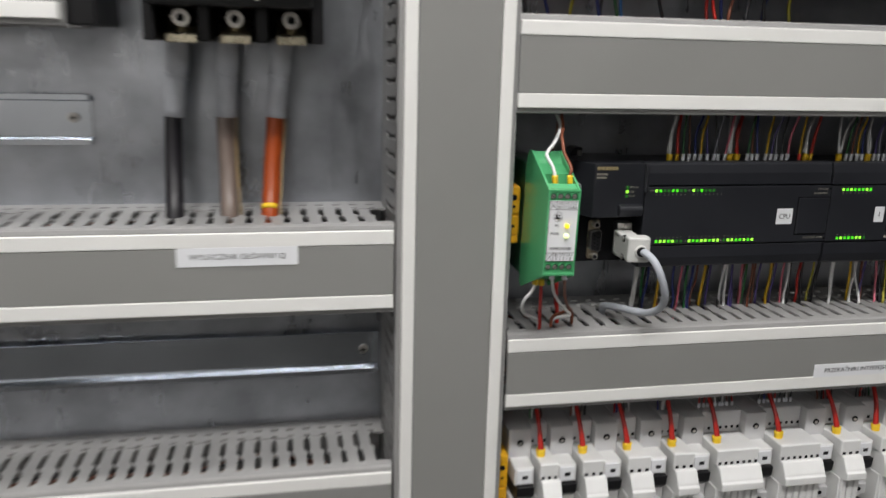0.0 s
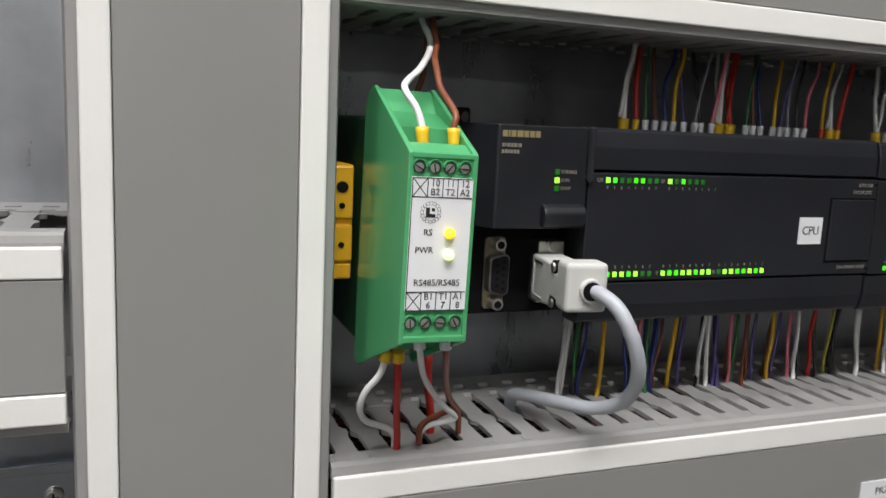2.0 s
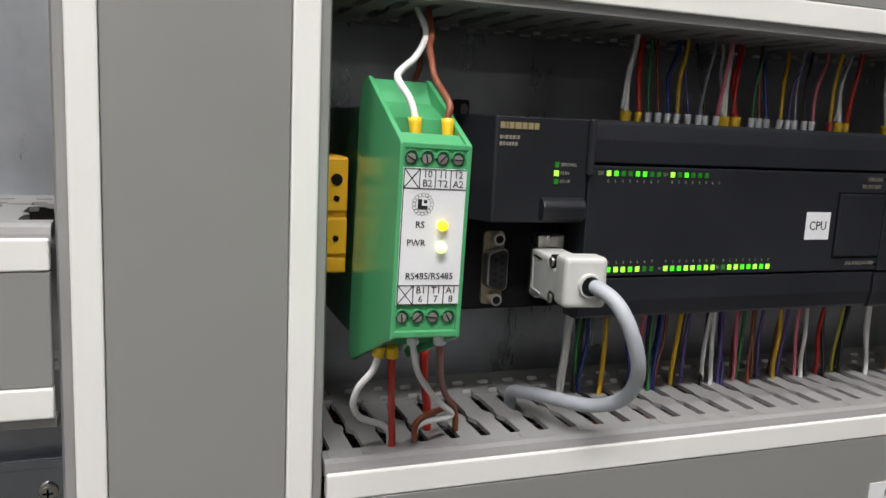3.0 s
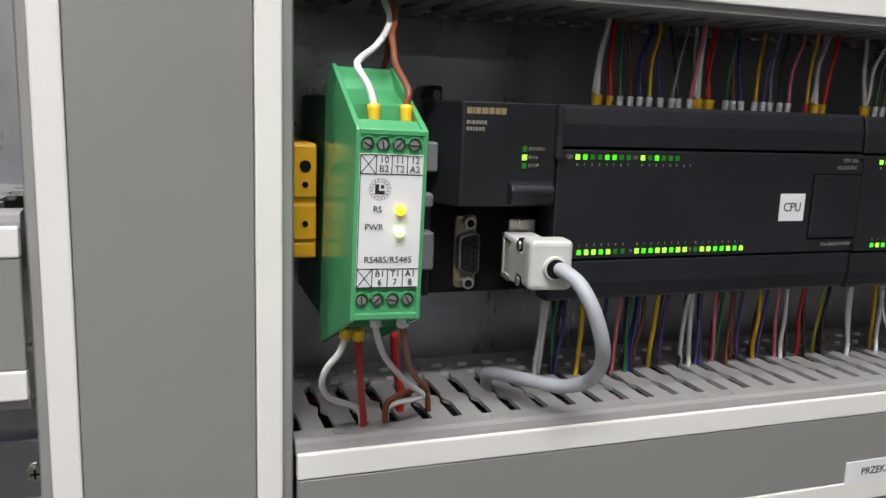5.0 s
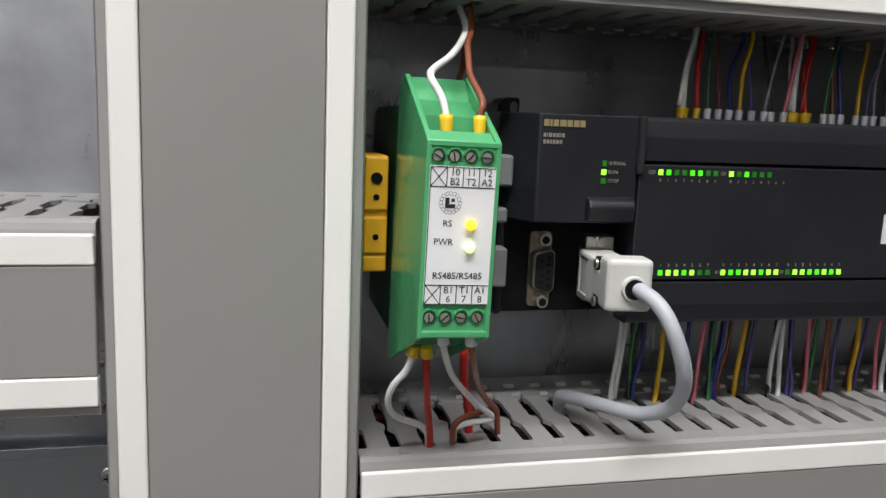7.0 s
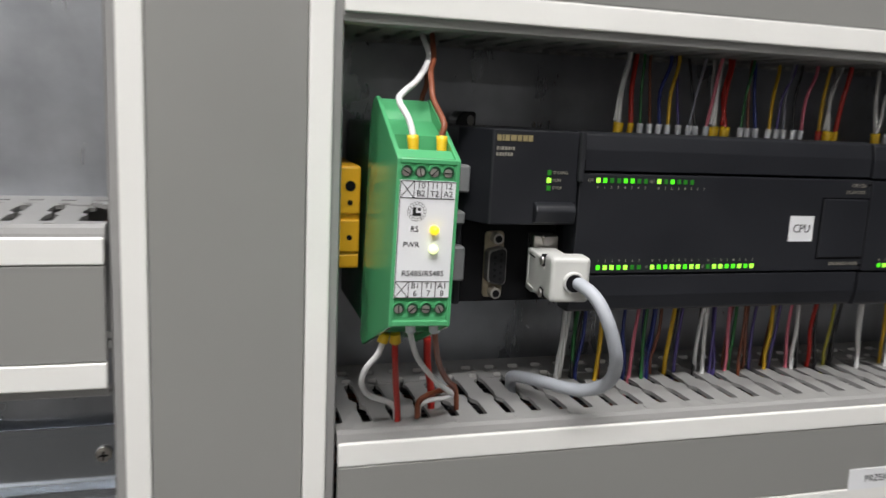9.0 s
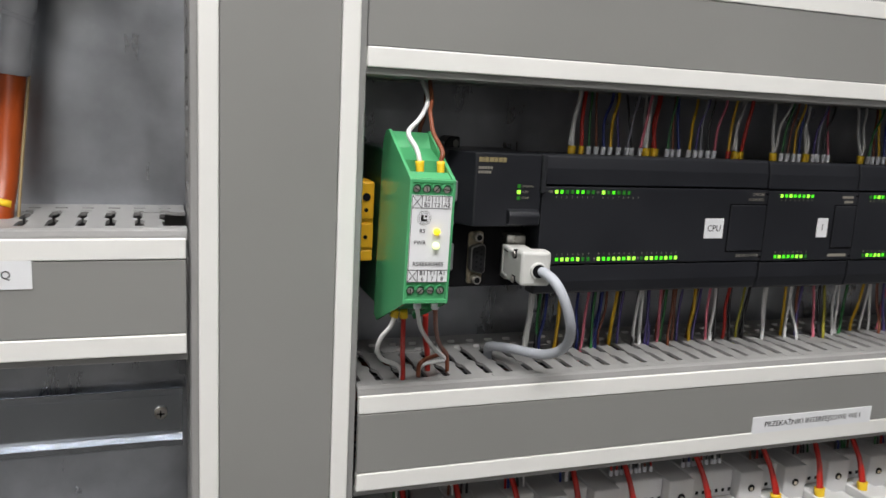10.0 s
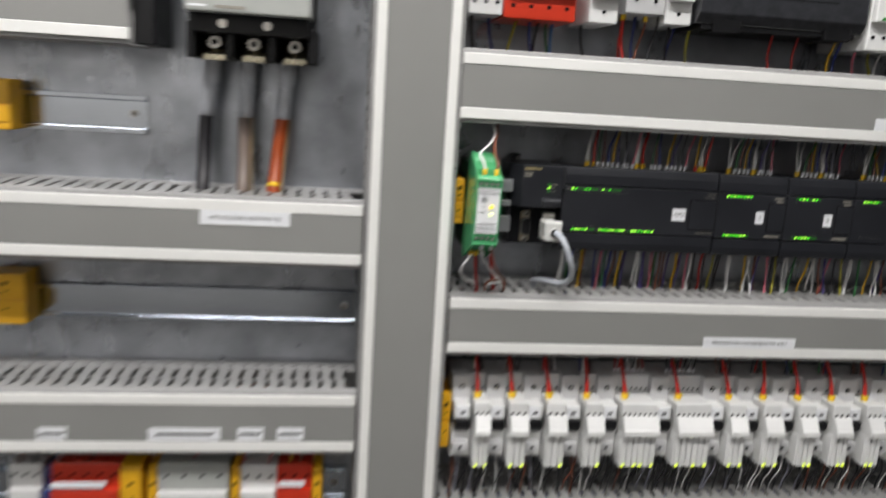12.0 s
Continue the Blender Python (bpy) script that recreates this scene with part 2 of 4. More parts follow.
# ---- room and cabinet shell ----
def slab(name, x0, x1, y0, y1, z0, z1, mat, label, category):
    ob = part(name, box(B(), x0, x1, y0, y1, z0, z1), mat, None)
    return tagged(ob, label, category, kind="structure")


slab("floor", -3, 3, -8, 1.2, -0.1, 0, floor_paint, "grey painted concrete floor of the plant room", "floor")
# Added, unseen room: its recess and wall tones shape the plate's reflections.
slab("ceiling", -3, 3, -8, 1.2, 2.8, 2.9, dark_wall, "unseen dark ceiling, added to close the room", "ceiling")
slab("wall_south", -3, -0.25, -4.1, -4, 0, 2.8, high_bounce_wall, "unseen pale wall behind the viewer, added to brighten the left plate", "wall")
slab("wall_return", -0.25, -0.15, -8, -4, 0, 2.8, dark_wall, "unseen dark wall, added beside the deeper part of the room", "wall")
slab("wall_far", -0.15, 3, -8.1, -8, 0, 2.8, high_bounce_wall, "unseen pale far wall, added to be mirrored in the right plate", "wall")
slab("wall_north", -3, 3, 1.2, 1.3, 0, 2.8, dark_wall, "unseen dark wall behind the cabinet, added to close the room", "wall")
slab("wall_west", -3.1, -3, -8, 1.2, 0, 2.8, dark_wall, "unseen side wall, kept dark to cut bounced light", "wall")
slab("wall_east", 3, 3.1, -8, 1.2, 0, 2.8, dark_wall, "unseen side wall, kept dark to cut bounced light", "wall")
# Housings for the added, unseen ceiling tubes.
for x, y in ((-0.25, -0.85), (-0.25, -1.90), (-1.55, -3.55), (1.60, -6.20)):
    lamp = thing("unseen_ceiling_light", "unseen white ceiling light fitting with glowing diffuser, added to light the panel", "lamp", "ceiling lights", at=(x, y, 2.8))
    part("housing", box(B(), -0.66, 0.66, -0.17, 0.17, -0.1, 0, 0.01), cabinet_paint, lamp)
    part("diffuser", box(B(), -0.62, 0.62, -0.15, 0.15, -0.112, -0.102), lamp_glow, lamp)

cabinet = thing("electrical_cabinet", "open grey steel control cabinet with galvanised mounting plate", "cabinet", kind="structure", at=(0, 0, 0))
part("mounting_plate", box(B(), -0.95, 0.95, PLATE, PLATE + 0.003, 0.25, 1.98, 0.0008), zinc, cabinet, "galvanised steel mounting plate with spangle and scratches")
part("back_panel", box(B(), -1.0, 1.0, 0.16, 0.162, 0.1, 2.1), cabinet_paint, cabinet)
part("side_panel", box(B(), -1.002, -1.0, -0.22, 0.162, 0.1, 2.1), cabinet_paint, cabinet)
part("side_panel", box(B(), 1.0, 1.002, -0.22, 0.162, 0.1, 2.1), cabinet_paint, cabinet)
part("top_panel", box(B(), -1.002, 1.002, -0.22, 0.162, 2.1, 2.102), cabinet_paint, cabinet)
part("bottom_panel", box(B(), -1.002, 1.002, -0.22, 0.162, 0.098, 0.1), cabinet_paint, cabinet)
light = thing("cabinet_light", "slim white light strip under the cabinet roof", "lamp", at=(-0.30, -0.105, 2.1))
part("housing", box(B(), -0.48, 0.48, -0.03, 0.03, -0.045, 0.0, 0.004), cabinet_paint, light)
part("diffuser", box(B(), -0.46, 0.46, -0.018, 0.018, -0.0505, -0.0455), lamp_glow, light)
part("plinth", box(B(), -1.0, 1.0, -0.2, 0.15, 0.0, 0.098), black_plastic, cabinet)

# ---- wire ducts ----
PITCH = 0.0125


def finger_mesh():
    """One finger of the slotted duct wall, along +x width and +y depth, in the plane z = 0, slot teeth on both sides."""
    w = PITCH / 2
    # (depth, bite out of the right edge, bite out of the left edge), in millimetres
    side = [(0.0, 0.6, 0.9), (4.0, 0.7, 0.9), (6.5, 1.4, 2.8), (21.0, 1.7, 2.8), (24.5, 0.6, 0.7), (27.5, 0.6, 0.7), (30.5, 3.1, 1.5), (46.5, 3.0, 1.5), (49.0, 0.7, 0.5), (51.0, 0.5, 0.4)]
    right = [(w - a / 1000, y / 1000) for y, a, b in side]
    left = [(-w + b / 1000, y / 1000) for y, a, b in reversed(side)]
    bm = B()
    prism(bm, right + left, "z", -0.0018, 0.0)
    return mesh_of("finger", bm, duct_grey)


FINGER = finger_mesh()


def duct(name_label, x0, x1, z0, height=0.0605, fingers=(True, True), depth=PLATE):
    """Slotted wiring duct. Local frame: length along x from 0, height along z from 0, front at y = 0."""
    length = x1 - x0
    d = thing("wire_duct", name_label, "cable duct", "wiring ducts")
    h = height
    bm = B()
    box(bm, 0, length, depth - 0.002, depth - 0.0002, 0, h)
    for z in (0.0, h - 0.0018):
        box(bm, 0, length, 0.0590, 0.0665, z, z + 0.0018)
        box(bm, 0, length, 0.0705, depth - 0.002, z, z + 0.0018)
        n = int(length / PITCH)
        for i in range(n + 1):
            x = i * PITCH
            if x + 0.0062 < length:
                box(bm, x + 0.0025, x + 0.0102, 0.0550, 0.0590, z, z + 0.0018)
                box(bm, x + 0.0030, x + 0.0097, 0.0665, 0.0705, z, z + 0.0018)
    part("channel", bm, duct_grey, d)
    # Slivers along the rear slots, with the edges' glints put into a pale colour.
    for z in (-0.0007, h - 0.0011):
        bm = B()
        for i in range(int(length / PITCH)):
            if x0 > -0.1:
                k = random.uniform(-0.0004, 0.0004)
                box(bm, i * PITCH + 0.0101 + k, i * PITCH + 0.0148 - k, 0.0704, 0.0709, z, z + 0.0018)
                box(bm, i * PITCH + 0.0106, i * PITCH + 0.0142 + k, 0.0588, 0.0592, z + k, z + 0.0018)
        if bm.verts:
            part("slot_glint", bm, edge_glint, d, "burrs at the punched slots, pale to stand for their glints")
        else:
            bm.free()
    lip = [(0.0105, 0.0), (0.003, 0.0), (0.001, 0.0009), (0.0004, 0.003), (0.0004, 0.0052), (0.003, 0.0052), (0.0035, 0.0022), (0.0105, 0.0018)]
    part("rim", prism(B(), lip, "x", 0, length), duct_grey, d)
    part("rim", prism(B(), [(y, h - z) for y, z in lip], "x", 0, length), duct_grey, d)
    for s in (0, 1):
        za, zb = (0.0041, 0.0137) if s == 0 else (h - 0.0137, h - 0.0041)
        part("edge_strip", box(B(), 0.0004, length - 0.0004, -0.0012, 0.0035, za, zb, 0.0006, 2), strip_white, d, "cream white edge strip")
    part("lid", box(B(), 0.0004, length - 0.0004, -0.0008, 0.003, 0.0140, h - 0.0140, 0.0004), lid_grey, d, "flat grey plastic lid")
    for s in (0, 1):
        if not fingers[s]:
            continue
        z = 0.0018 if s == 0 else h
        n = int((length - 0.002) / PITCH)
        for i in range(n):
            f = part("finger", FINGER, None, d, at=(0.00725 + i * PITCH, 0.0045, z))
            f.rotation_euler = ((random.random() - 0.5) * 0.03, (random.random() - 0.5) * 0.12, (random.random() - 0.5) * 0.03)
    d.location = (x0, 0, z0)
    return d


GREY_DUCT = "grey slotted plastic wiring duct with cream-edged lid"
duct(GREY_DUCT + " below the controllers", -0.0575, 0.70, 1.1974)
duct(GREY_DUCT + " above the controllers", -0.0590, 0.70, 1.4144, height=0.0648)
duct(GREY_DUCT + " below the relays", -0.0572, 0.70, 0.9860, fingers=(False, True))
duct(GREY_DUCT + " under the main breaker", -0.80, -0.1402, 1.2776, height=0.0630)
duct(GREY_DUCT + " above the fuse terminals", -0.80, -0.1402, 1.0968, height=0.0636)
duct("grey slotted wiring duct cut short beside the main breaker", -0.80, -0.338, 1.4626, height=0.0636, fingers=(True, False))


def upright_duct():
    """The wide vertical duct between both halves of the plate."""
    d = thing("wire_duct", "wide upright grey wiring duct with cream-edged lid", "cable duct", "wiring ducts")
    x0, x1, z0, z1 = -0.1392, -0.0580, 0.62, 1.90
    bm = B()
    box(bm, x0, x1, PLATE - 0.002, PLATE - 0.0002, z0, z1)
    for x in (x0, x1 - 0.0018):
        box(bm, x, x + 0.0018, 0.0590, PLATE - 0.002, z0, z1)
        for i in range(int((z1 - z0) / PITCH)):
            z = z0 + i * PITCH
            box(bm, x, x + 0.0018, 0.0550, 0.0590, z + 0.0025, z + 0.0102)
    part("channel", bm, duct_grey, d)
    lip = [(0.0, 0.0105), (0.0, 0.003), (0.0009, 0.001), (0.003, 0.0004), (0.0052, 0.0004), (0.0052, 0.003), (0.0022, 0.0035), (0.0018, 0.0105)]
    part("rim", prism(B(), [(x0 + x, y) for x, y in lip], "z", z0, z1), duct_grey, d)
    part("rim", prism(B(), [(x1 - x, y) for x, y in lip], "z", z0, z1), duct_grey, d)
    part("edge_strip", box(B(), x0 + 0.0041, x0 + 0.0130, -0.0024, 0.0035, z0, z1, 0.0008, 2), strip_white, d, "cream white edge strip")
    part("edge_strip", box(B(), x1 - 0.0131, x1 - 0.0043, -0.0024, 0.0035, z0, z1, 0.0008, 2), strip_white, d, "cream white edge strip")
    part("lid", box(B(), x0 + 0.0133, x1 - 0.0134, -0.0020, 0.003, z0, z1, 0.0004), lid_grey, d, "flat grey plastic lid")
    for s, x in ((0, x0), (1, x1)):
        for i in range(int((z1 - z0) / PITCH) - 1):
            f = part("finger", FINGER, None, d, at=(x + (0.0 if s == 0 else -0.0018), 0.0045, z0 + 0.00725 + i * PITCH))
            f.rotation_euler = (0, -math.pi / 2, 0)
    return d


upright_duct()


# ---- top-hat rails ----
def rail(label, x0, x1, zc, holes=True):
    r = thing("mounting_rail", label, "rail", "mounting rails", at=(x0, PLATE, zc))
    n, t = x1 - x0, 0.001
    prof = [(-0.0075, 0.0175), (-0.0075, 0.0135), (-0.0010, 0.0125), (-0.0010, -0.0125), (-0.0075, -0.0135), (-0.0075, -0.0175), (-0.0065, -0.0175), (-0.0065, -0.0143), (0.0, -0.0135), (0.0, 0.0135), (-0.0065, 0.0143), (-0.0065, 0.0175)]
    part("profile", prism(B(), prof, "x", 0, n, 0.0002), rail_zinc, r)
    for x in (n - 0.012,):
        bm = B()
        cyl(bm, (x, -0.0025, 0.001), 0.0036, 0.0022, "y", 20)
        bmesh.ops.bevel(bm, geom=[e for e in bm.edges if abs(e.verts[0].co.y - e.verts[1].co.y) < 1e-6 and e.verts[0].co.y < -0.003], offset=0.0008, segments=2, affect="EDGES")
        s = part("screw", bm, steel, r)
        bm = B()
        box(bm, x - 0.002, x + 0.002, -0.0039, -0.0034, 0.0006, 0.0014)
        box(bm, x - 0.0004, x + 0.0004, -0.0039, -0.0034, -0.001, 0.003)
        part("screw_cross", bm, recess_shade, s)
    return r


rail("bare zinc-plated top-hat rail with a cross-head screw", -0.80, -0.1415, 1.2195)
rail("short bare zinc-plated top-hat rail beside the main breaker", -0.80, -0.3431, 1.4015)
rail("zinc-plated top-hat rail carrying the fuse terminals", -0.80, -0.1450, 1.0250)
rail("zinc-plated top-hat rail behind the controllers", -0.0565, 0.70, 1.3390)
rail("zinc-plated top-hat rail behind the relays", -0.0565, 0.70, 1.1200)
rail("zinc-plated top-hat rail behind the upper devices", -0.0565, 0.70, 1.5500)


# ---- wires ----
def wire(pts, color, r=0.00125, ferrule=None, ferrule_len=0.008, label="", group="", name="wire", double=False, seg=7, steps=5, collar=0):
    """A wire whose first point sits in its terminal, with the plastic collar of its ferrule."""
    label = label or f"thin {color} insulated wire"
    w = thing(name, label, "wire", group, at=pts[0])
    o = Vector(pts[0])
    loc = [Vector(p) - o for p in pts]
    part("insulation", tube(B(), loc, r, seg, steps), WIRES[color], w)
    if ferrule:
        mat = {"yellow": yellow_ferrule, "white": white_ferrule, "red": red_ferrule}[ferrule]
        d = (loc[1] - loc[0]).normalized()
        bm = B()
        rr = collar or r * (2.3 if double else 1.75)
        a, b = d * -0.001, d * ferrule_len
        tube(bm, [a, (a + b) / 2, b], rr, 10, 2, lambda u: rr * (0.85 + 0.18 * u))
        part("ferrule_collar", bm, mat, w)
    return w


# ---- green signal converter ----
def converter():
    c = thing("signal_converter", "green plastic rail-mounted serial converter with white front label", "converter")
    W, lean = 0.0222, math.radians(1.2)
    c.rotation_euler = (0, lean, 0)
    c.location = (-0.0344 - 0.0111 * math.cos(lean) - 1.342 * math.sin(lean), 0, 1.3408 + 0.0111 * math.sin(lean) - 1.342 * math.cos(lean))
    prof = [(0.0085, 1.3905), (-0.0320, 1.3712), (-0.0340, 1.3700), (-0.0340, 1.3118), (0.0120, 1.2915), (0.0172, 1.2935), (0.0180, 1.3835), (0.0140, 1.3897)]
    inner = [(0.0178, 1.3826), (0.0140, 1.3888), (0.0088, 1.3896), (0.0015, 1.3822), (-0.0135, 1.3772), (-0.0140, 1.3690), (-0.0255, 1.3648), (-0.0262, 1.3728), (-0.0334, 1.3692), (-0.0334, 1.3135), (-0.0262, 1.3118), (-0.0250, 1.3190), (-0.0130, 1.3150), (-0.0110, 1.3035), (0.0110, 1.2945), (0.0170, 1.2950)]
    part("cheek", prism(B(), prof, "x", 0.0, 0.0017, 0.0004, 2), green_case, c)
    part("cheek", prism(B(), prof, "x", W - 0.0017, W, 0.0004, 2), green_case, c)
    part("case", prism(B(), inner, "x", 0.0015, W - 0.0015), green_case, c)
    part("rear_case", box(B(), 0.0004, W - 0.0004, 0.0182, 0.0748, 1.2990, 1.3802, 0.0012, 2), green_shade, c, "green rear case clipped to the rail, its shade put into the colour")
    fy = -0.0340
    part("front_bar", box(B(), 0.0008, W - 0.0008, fy - 0.0002, fy + 0.003, 1.3684, 1.3704, 0.0004), green_case, c)
    part("front_bar", box(B(), 0.0008, W - 0.0008, fy - 0.0002, fy + 0.003, 1.3120, 1.3142, 0.0004), green_case, c)
    label = part("front_label", box(B(), 0.0012, W - 0.0014, fy - 0.0003, fy + 0.001, 1.3222, 1.3629, 0.0001), paper, c, "white printed front label")
    for row, z in ((0, 1.3661), (1, 1.3187)):
        for i in range(4):
            x = 0.0034 + i * 0.00485
            well = part("screw_well", cyl(B(), (x, fy + 0.0006, z), 0.0020, 0.0016, "y", 20), green_shade, c)
            part("well_rim", prism(B(), [(x + 0.0023 * math.cos(k * 0.3927), z + 0.0023 * math.sin(k * 0.3927)) for k in range(9)] + [(x + 0.0019 * math.cos(k * 0.3927), z + 0.0019 * math.sin(k * 0.3927)) for k in range(8, -1, -1)], "y", fy - 0.0004, fy + 0.0014), green_case, c)
            sc = part("terminal_screw", cyl(B(), (x - 0.0002, fy + 0.0001, z - 0.0004), 0.0014, 0.0011, "y", 18), nickel, c, "slotted nickel screw")
            bm = B()
            box(bm, -0.0013, 0.0013, -0.0002, 0.0002, -0.00016, 0.00016)
            bm.transform(Matrix.Rotation(0.5 + i * 0.9 + row, 4, "Y"))
            sl = part("screw_slot", bm, recess_shade, sc, at=(x - 0.0002, fy - 0.0005, z - 0.0004))
    ly = fy - 0.0004
    lx0, lx1, lz0, lz1 = 0.0014, W - 0.0016, 1.3224, 1.3627

    def bar(x0, x1, z0, z1):
        part("printed_line", box(B(), x0, x1, ly - 0.00006, ly + 0.0001, z0, z1), ink, label)
    t = 0.00013
    for z in (lz1, lz1 - 0.0057, lz0, lz0 + 0.0057):
        bar(lx0, lx1, z - t, z + t)
    bar(lx0 - t, lx0 + t, lz0, lz1)
    cw = (lx1 - lx0) / 4
    for z in (lz0, lz1 - 0.0057):
        for i in (1, 2, 3):
            bar(lx0 + i * cw - t, lx0 + i * cw + t, z, z + 0.0057)
        for s in (1, -1):
            bm = B()
            box(bm, -0.0036, 0.0036, -0.00006, 0.0001, -t, t)
            bm.transform(Matrix.Rotation(s * 0.88, 4, "Y"))
            part("printed_line", bm, ink, label, at=(lx0 + cw / 2, ly, z + 0.00285))
    for i, (a, b) in enumerate((("10", "B2"), ("11", "T2"), ("12", "A2"))):
        x = lx0 + (i + 1.5) * cw
        lettering("printed_text", a, 0.0029, (x, ly, lz1 - 0.0015), ink, label)
        lettering("printed_text", b, 0.0029, (x, ly, lz1 - 0.0042), ink, label)
    for i, (a, b) in enumerate((("B1", "6"), ("T1", "7"), ("A1", "8"))):
        x = lx0 + (i + 1.5) * cw
        lettering("printed_text", a, 0.0029, (x, ly, lz0 + 0.0042), ink, label)
        lettering("printed_text", b, 0.0029, (x, ly, lz0 + 0.0015), ink, label)
    lettering("printed_text", "RS", 0.0027, (lx0 + 0.0057, ly, 1.3463), ink, label)
    lettering("printed_text", "PWR", 0.0027, (lx0 + 0.0048, ly, 1.3409), ink, label)
    lettering("printed_text", "RS485/RS485", 0.0028, ((lx0 + lx1) / 2, ly, 1.3309), ink, label, sx=1.0)
    # round emblem: a ring of small dots with a square angle inside
    ex, ez = lx0 + 0.0062, 1.3524
    for k in range(16):
        a = 2 * math.pi * k / 16
        bm = B()
        for j in range(10):
            a0, a1 = 2 * math.pi * j / 10, 2 * math.pi * (j + 1) / 10
            vs = [bm.verts.new((r * math.cos(q), 0, r * math.sin(q))) for r, q in ((0.00062, a0), (0.00062, a1), (0.0005, a1), (0.0005, a0))]
            bm.faces.new(vs)
        part("emblem_petal", bm, ink, label, at=(ex + 0.0028 * math.cos(a), ly - 0.00005, ez + 0.0028 * math.sin(a)))
    part("emblem", box(B(), ex - 0.0015, ex - 0.0003, ly - 0.00006, ly + 0.0001, ez - 0.0015, ez + 0.0015), ink, label)
    part("emblem", box(B(), ex - 0.0003, ex + 0.0015, ly - 0.00006, ly + 0.0001, ez - 0.0015, ez - 0.0004), ink, label)
    part("emblem", box(B(), ex + 0.0003, ex + 0.0013, ly - 0.00006, ly + 0.0001, ez + 0.0003, ez + 0.0013), ink, label)
    for z, mat, lab in ((1.3462, led_amber, "lit amber status light"), (1.3396, led_lime, "lit yellow-green power light")):
        bm = B()
        bmesh.ops.create_uvsphere(bm, u_segments=16, v_segments=8, radius=0.00165, matrix=Matrix.Translation((lx0 + 0.01265, fy - 0.0008, z)) @ Matrix.Diagonal((1, 1.4, 1, 1)))
        part("status_led", bm, mat, c, lab, smooth=True)
    return c


converter()
G = "wires at the green converter"
wire([(-0.0366, -0.0215, 1.3708), (-0.0368, -0.0205, 1.3765), (-0.0380, -0.0180, 1.3821), (-0.0404, -0.0130, 1.3879), (-0.0377, -0.0080, 1.3911), (-0.0311, 0.0000, 1.3955), (-0.0254, 0.0080, 1.4019), (-0.0233, 0.0140, 1.4070), (-0.0243, 0.0200, 1.4133), (-0.0250, 0.0240, 1.4190)], "white", 0.00120, "yellow", 0.0055, "thick white wire bent in an S above the converter", G)
wire([(-0.0264, -0.0215, 1.3708), (-0.0262, -0.0205, 1.3766), (-0.0252, -0.0190, 1.3809), (-0.0264, -0.0080, 1.3888), (-0.0258, -0.0020, 1.3945), (-0.0248, 0.0040, 1.3998), (-0.0222, 0.0100, 1.4048), (-0.0210, 0.0180, 1.4130), (-0.0205, 0.0220, 1.4190)], "tan", 0.00115, "yellow", 0.0055, "brown wire rising from the converter", G)
wire([(-0.0196, 0.0350, 1.3810), (-0.0197, 0.0360, 1.3891), (-0.0187, 0.0340, 1.3942), (-0.0193, 0.0300, 1.4009), (-0.0194, 0.0280, 1.4104)], "brown", 0.00115, None, 0, "dark brown wire behind the converter", G)
wire([(-0.0417, -0.0080, 1.3001), (-0.0438, -0.0080, 1.2931), (-0.0482, -0.0060, 1.2864), (-0.0488, -0.0020, 1.2788), (-0.0444, 0.0040, 1.2717), (-0.0352, 0.0080, 1.2666), (-0.0321, 0.0100, 1.2619), (-0.0315, 0.0120, 1.2560)], "white", 0.0012, "yellow", 0.0028, "white wire curving down into the duct", G)
wire([(-0.0375, -0.0080, 1.2998), (-0.0365, -0.0050, 1.2891), (-0.0337, 0.0030, 1.2733), (-0.0316, 0.0080, 1.2623), (-0.0313, 0.0100, 1.2546)], "red", 0.0013, "yellow", 0.0028, "red wire running down into the duct", G)
wire([(-0.0360, -0.0240, 1.3095), (-0.0352, -0.0235, 1.3043), (-0.0296, -0.0140, 1.2920), (-0.0179, 0.0000, 1.2775), (-0.0084, 0.0090, 1.2684), (-0.0125, 0.0070, 1.2678), (-0.0196, 0.0050, 1.2677), (-0.0231, 0.0060, 1.2652), (-0.0222, 0.0100, 1.2593)], "white", 0.0011, "white", 0.0035, "white wire looped over the duct fingers", G)
wire([(-0.0269, -0.0240, 1.3090), (-0.0256, -0.0220, 1.3023), (-0.0205, -0.0100, 1.2898), (-0.0131, 0.0040, 1.2776), (-0.0060, 0.0140, 1.2695), (-0.0042, 0.0160, 1.2653), (-0.0031, 0.0180, 1.2573)], "tan", 0.0012, "white", 0.0035, "brown wire bent down into the duct", G)
wire([(-0.0193, 0.0120, 1.2925), (-0.0176, 0.0160, 1.2800), (-0.0144, 0.0200, 1.2668), (-0.0133, 0.0220, 1.2542)], "red", 0.0016, None, 0, "dark red wire behind the converter", G)
wire([(-0.0052, 0.0150, 1.2695), (-0.0145, 0.0100, 1.2694), (-0.0207, 0.0060, 1.2692), (-0.0238, 0.0050, 1.2668), (-0.0237, 0.0060, 1.2602)], "tan", 0.0012, None, 0, "brown wire lying across the duct fingers", G)


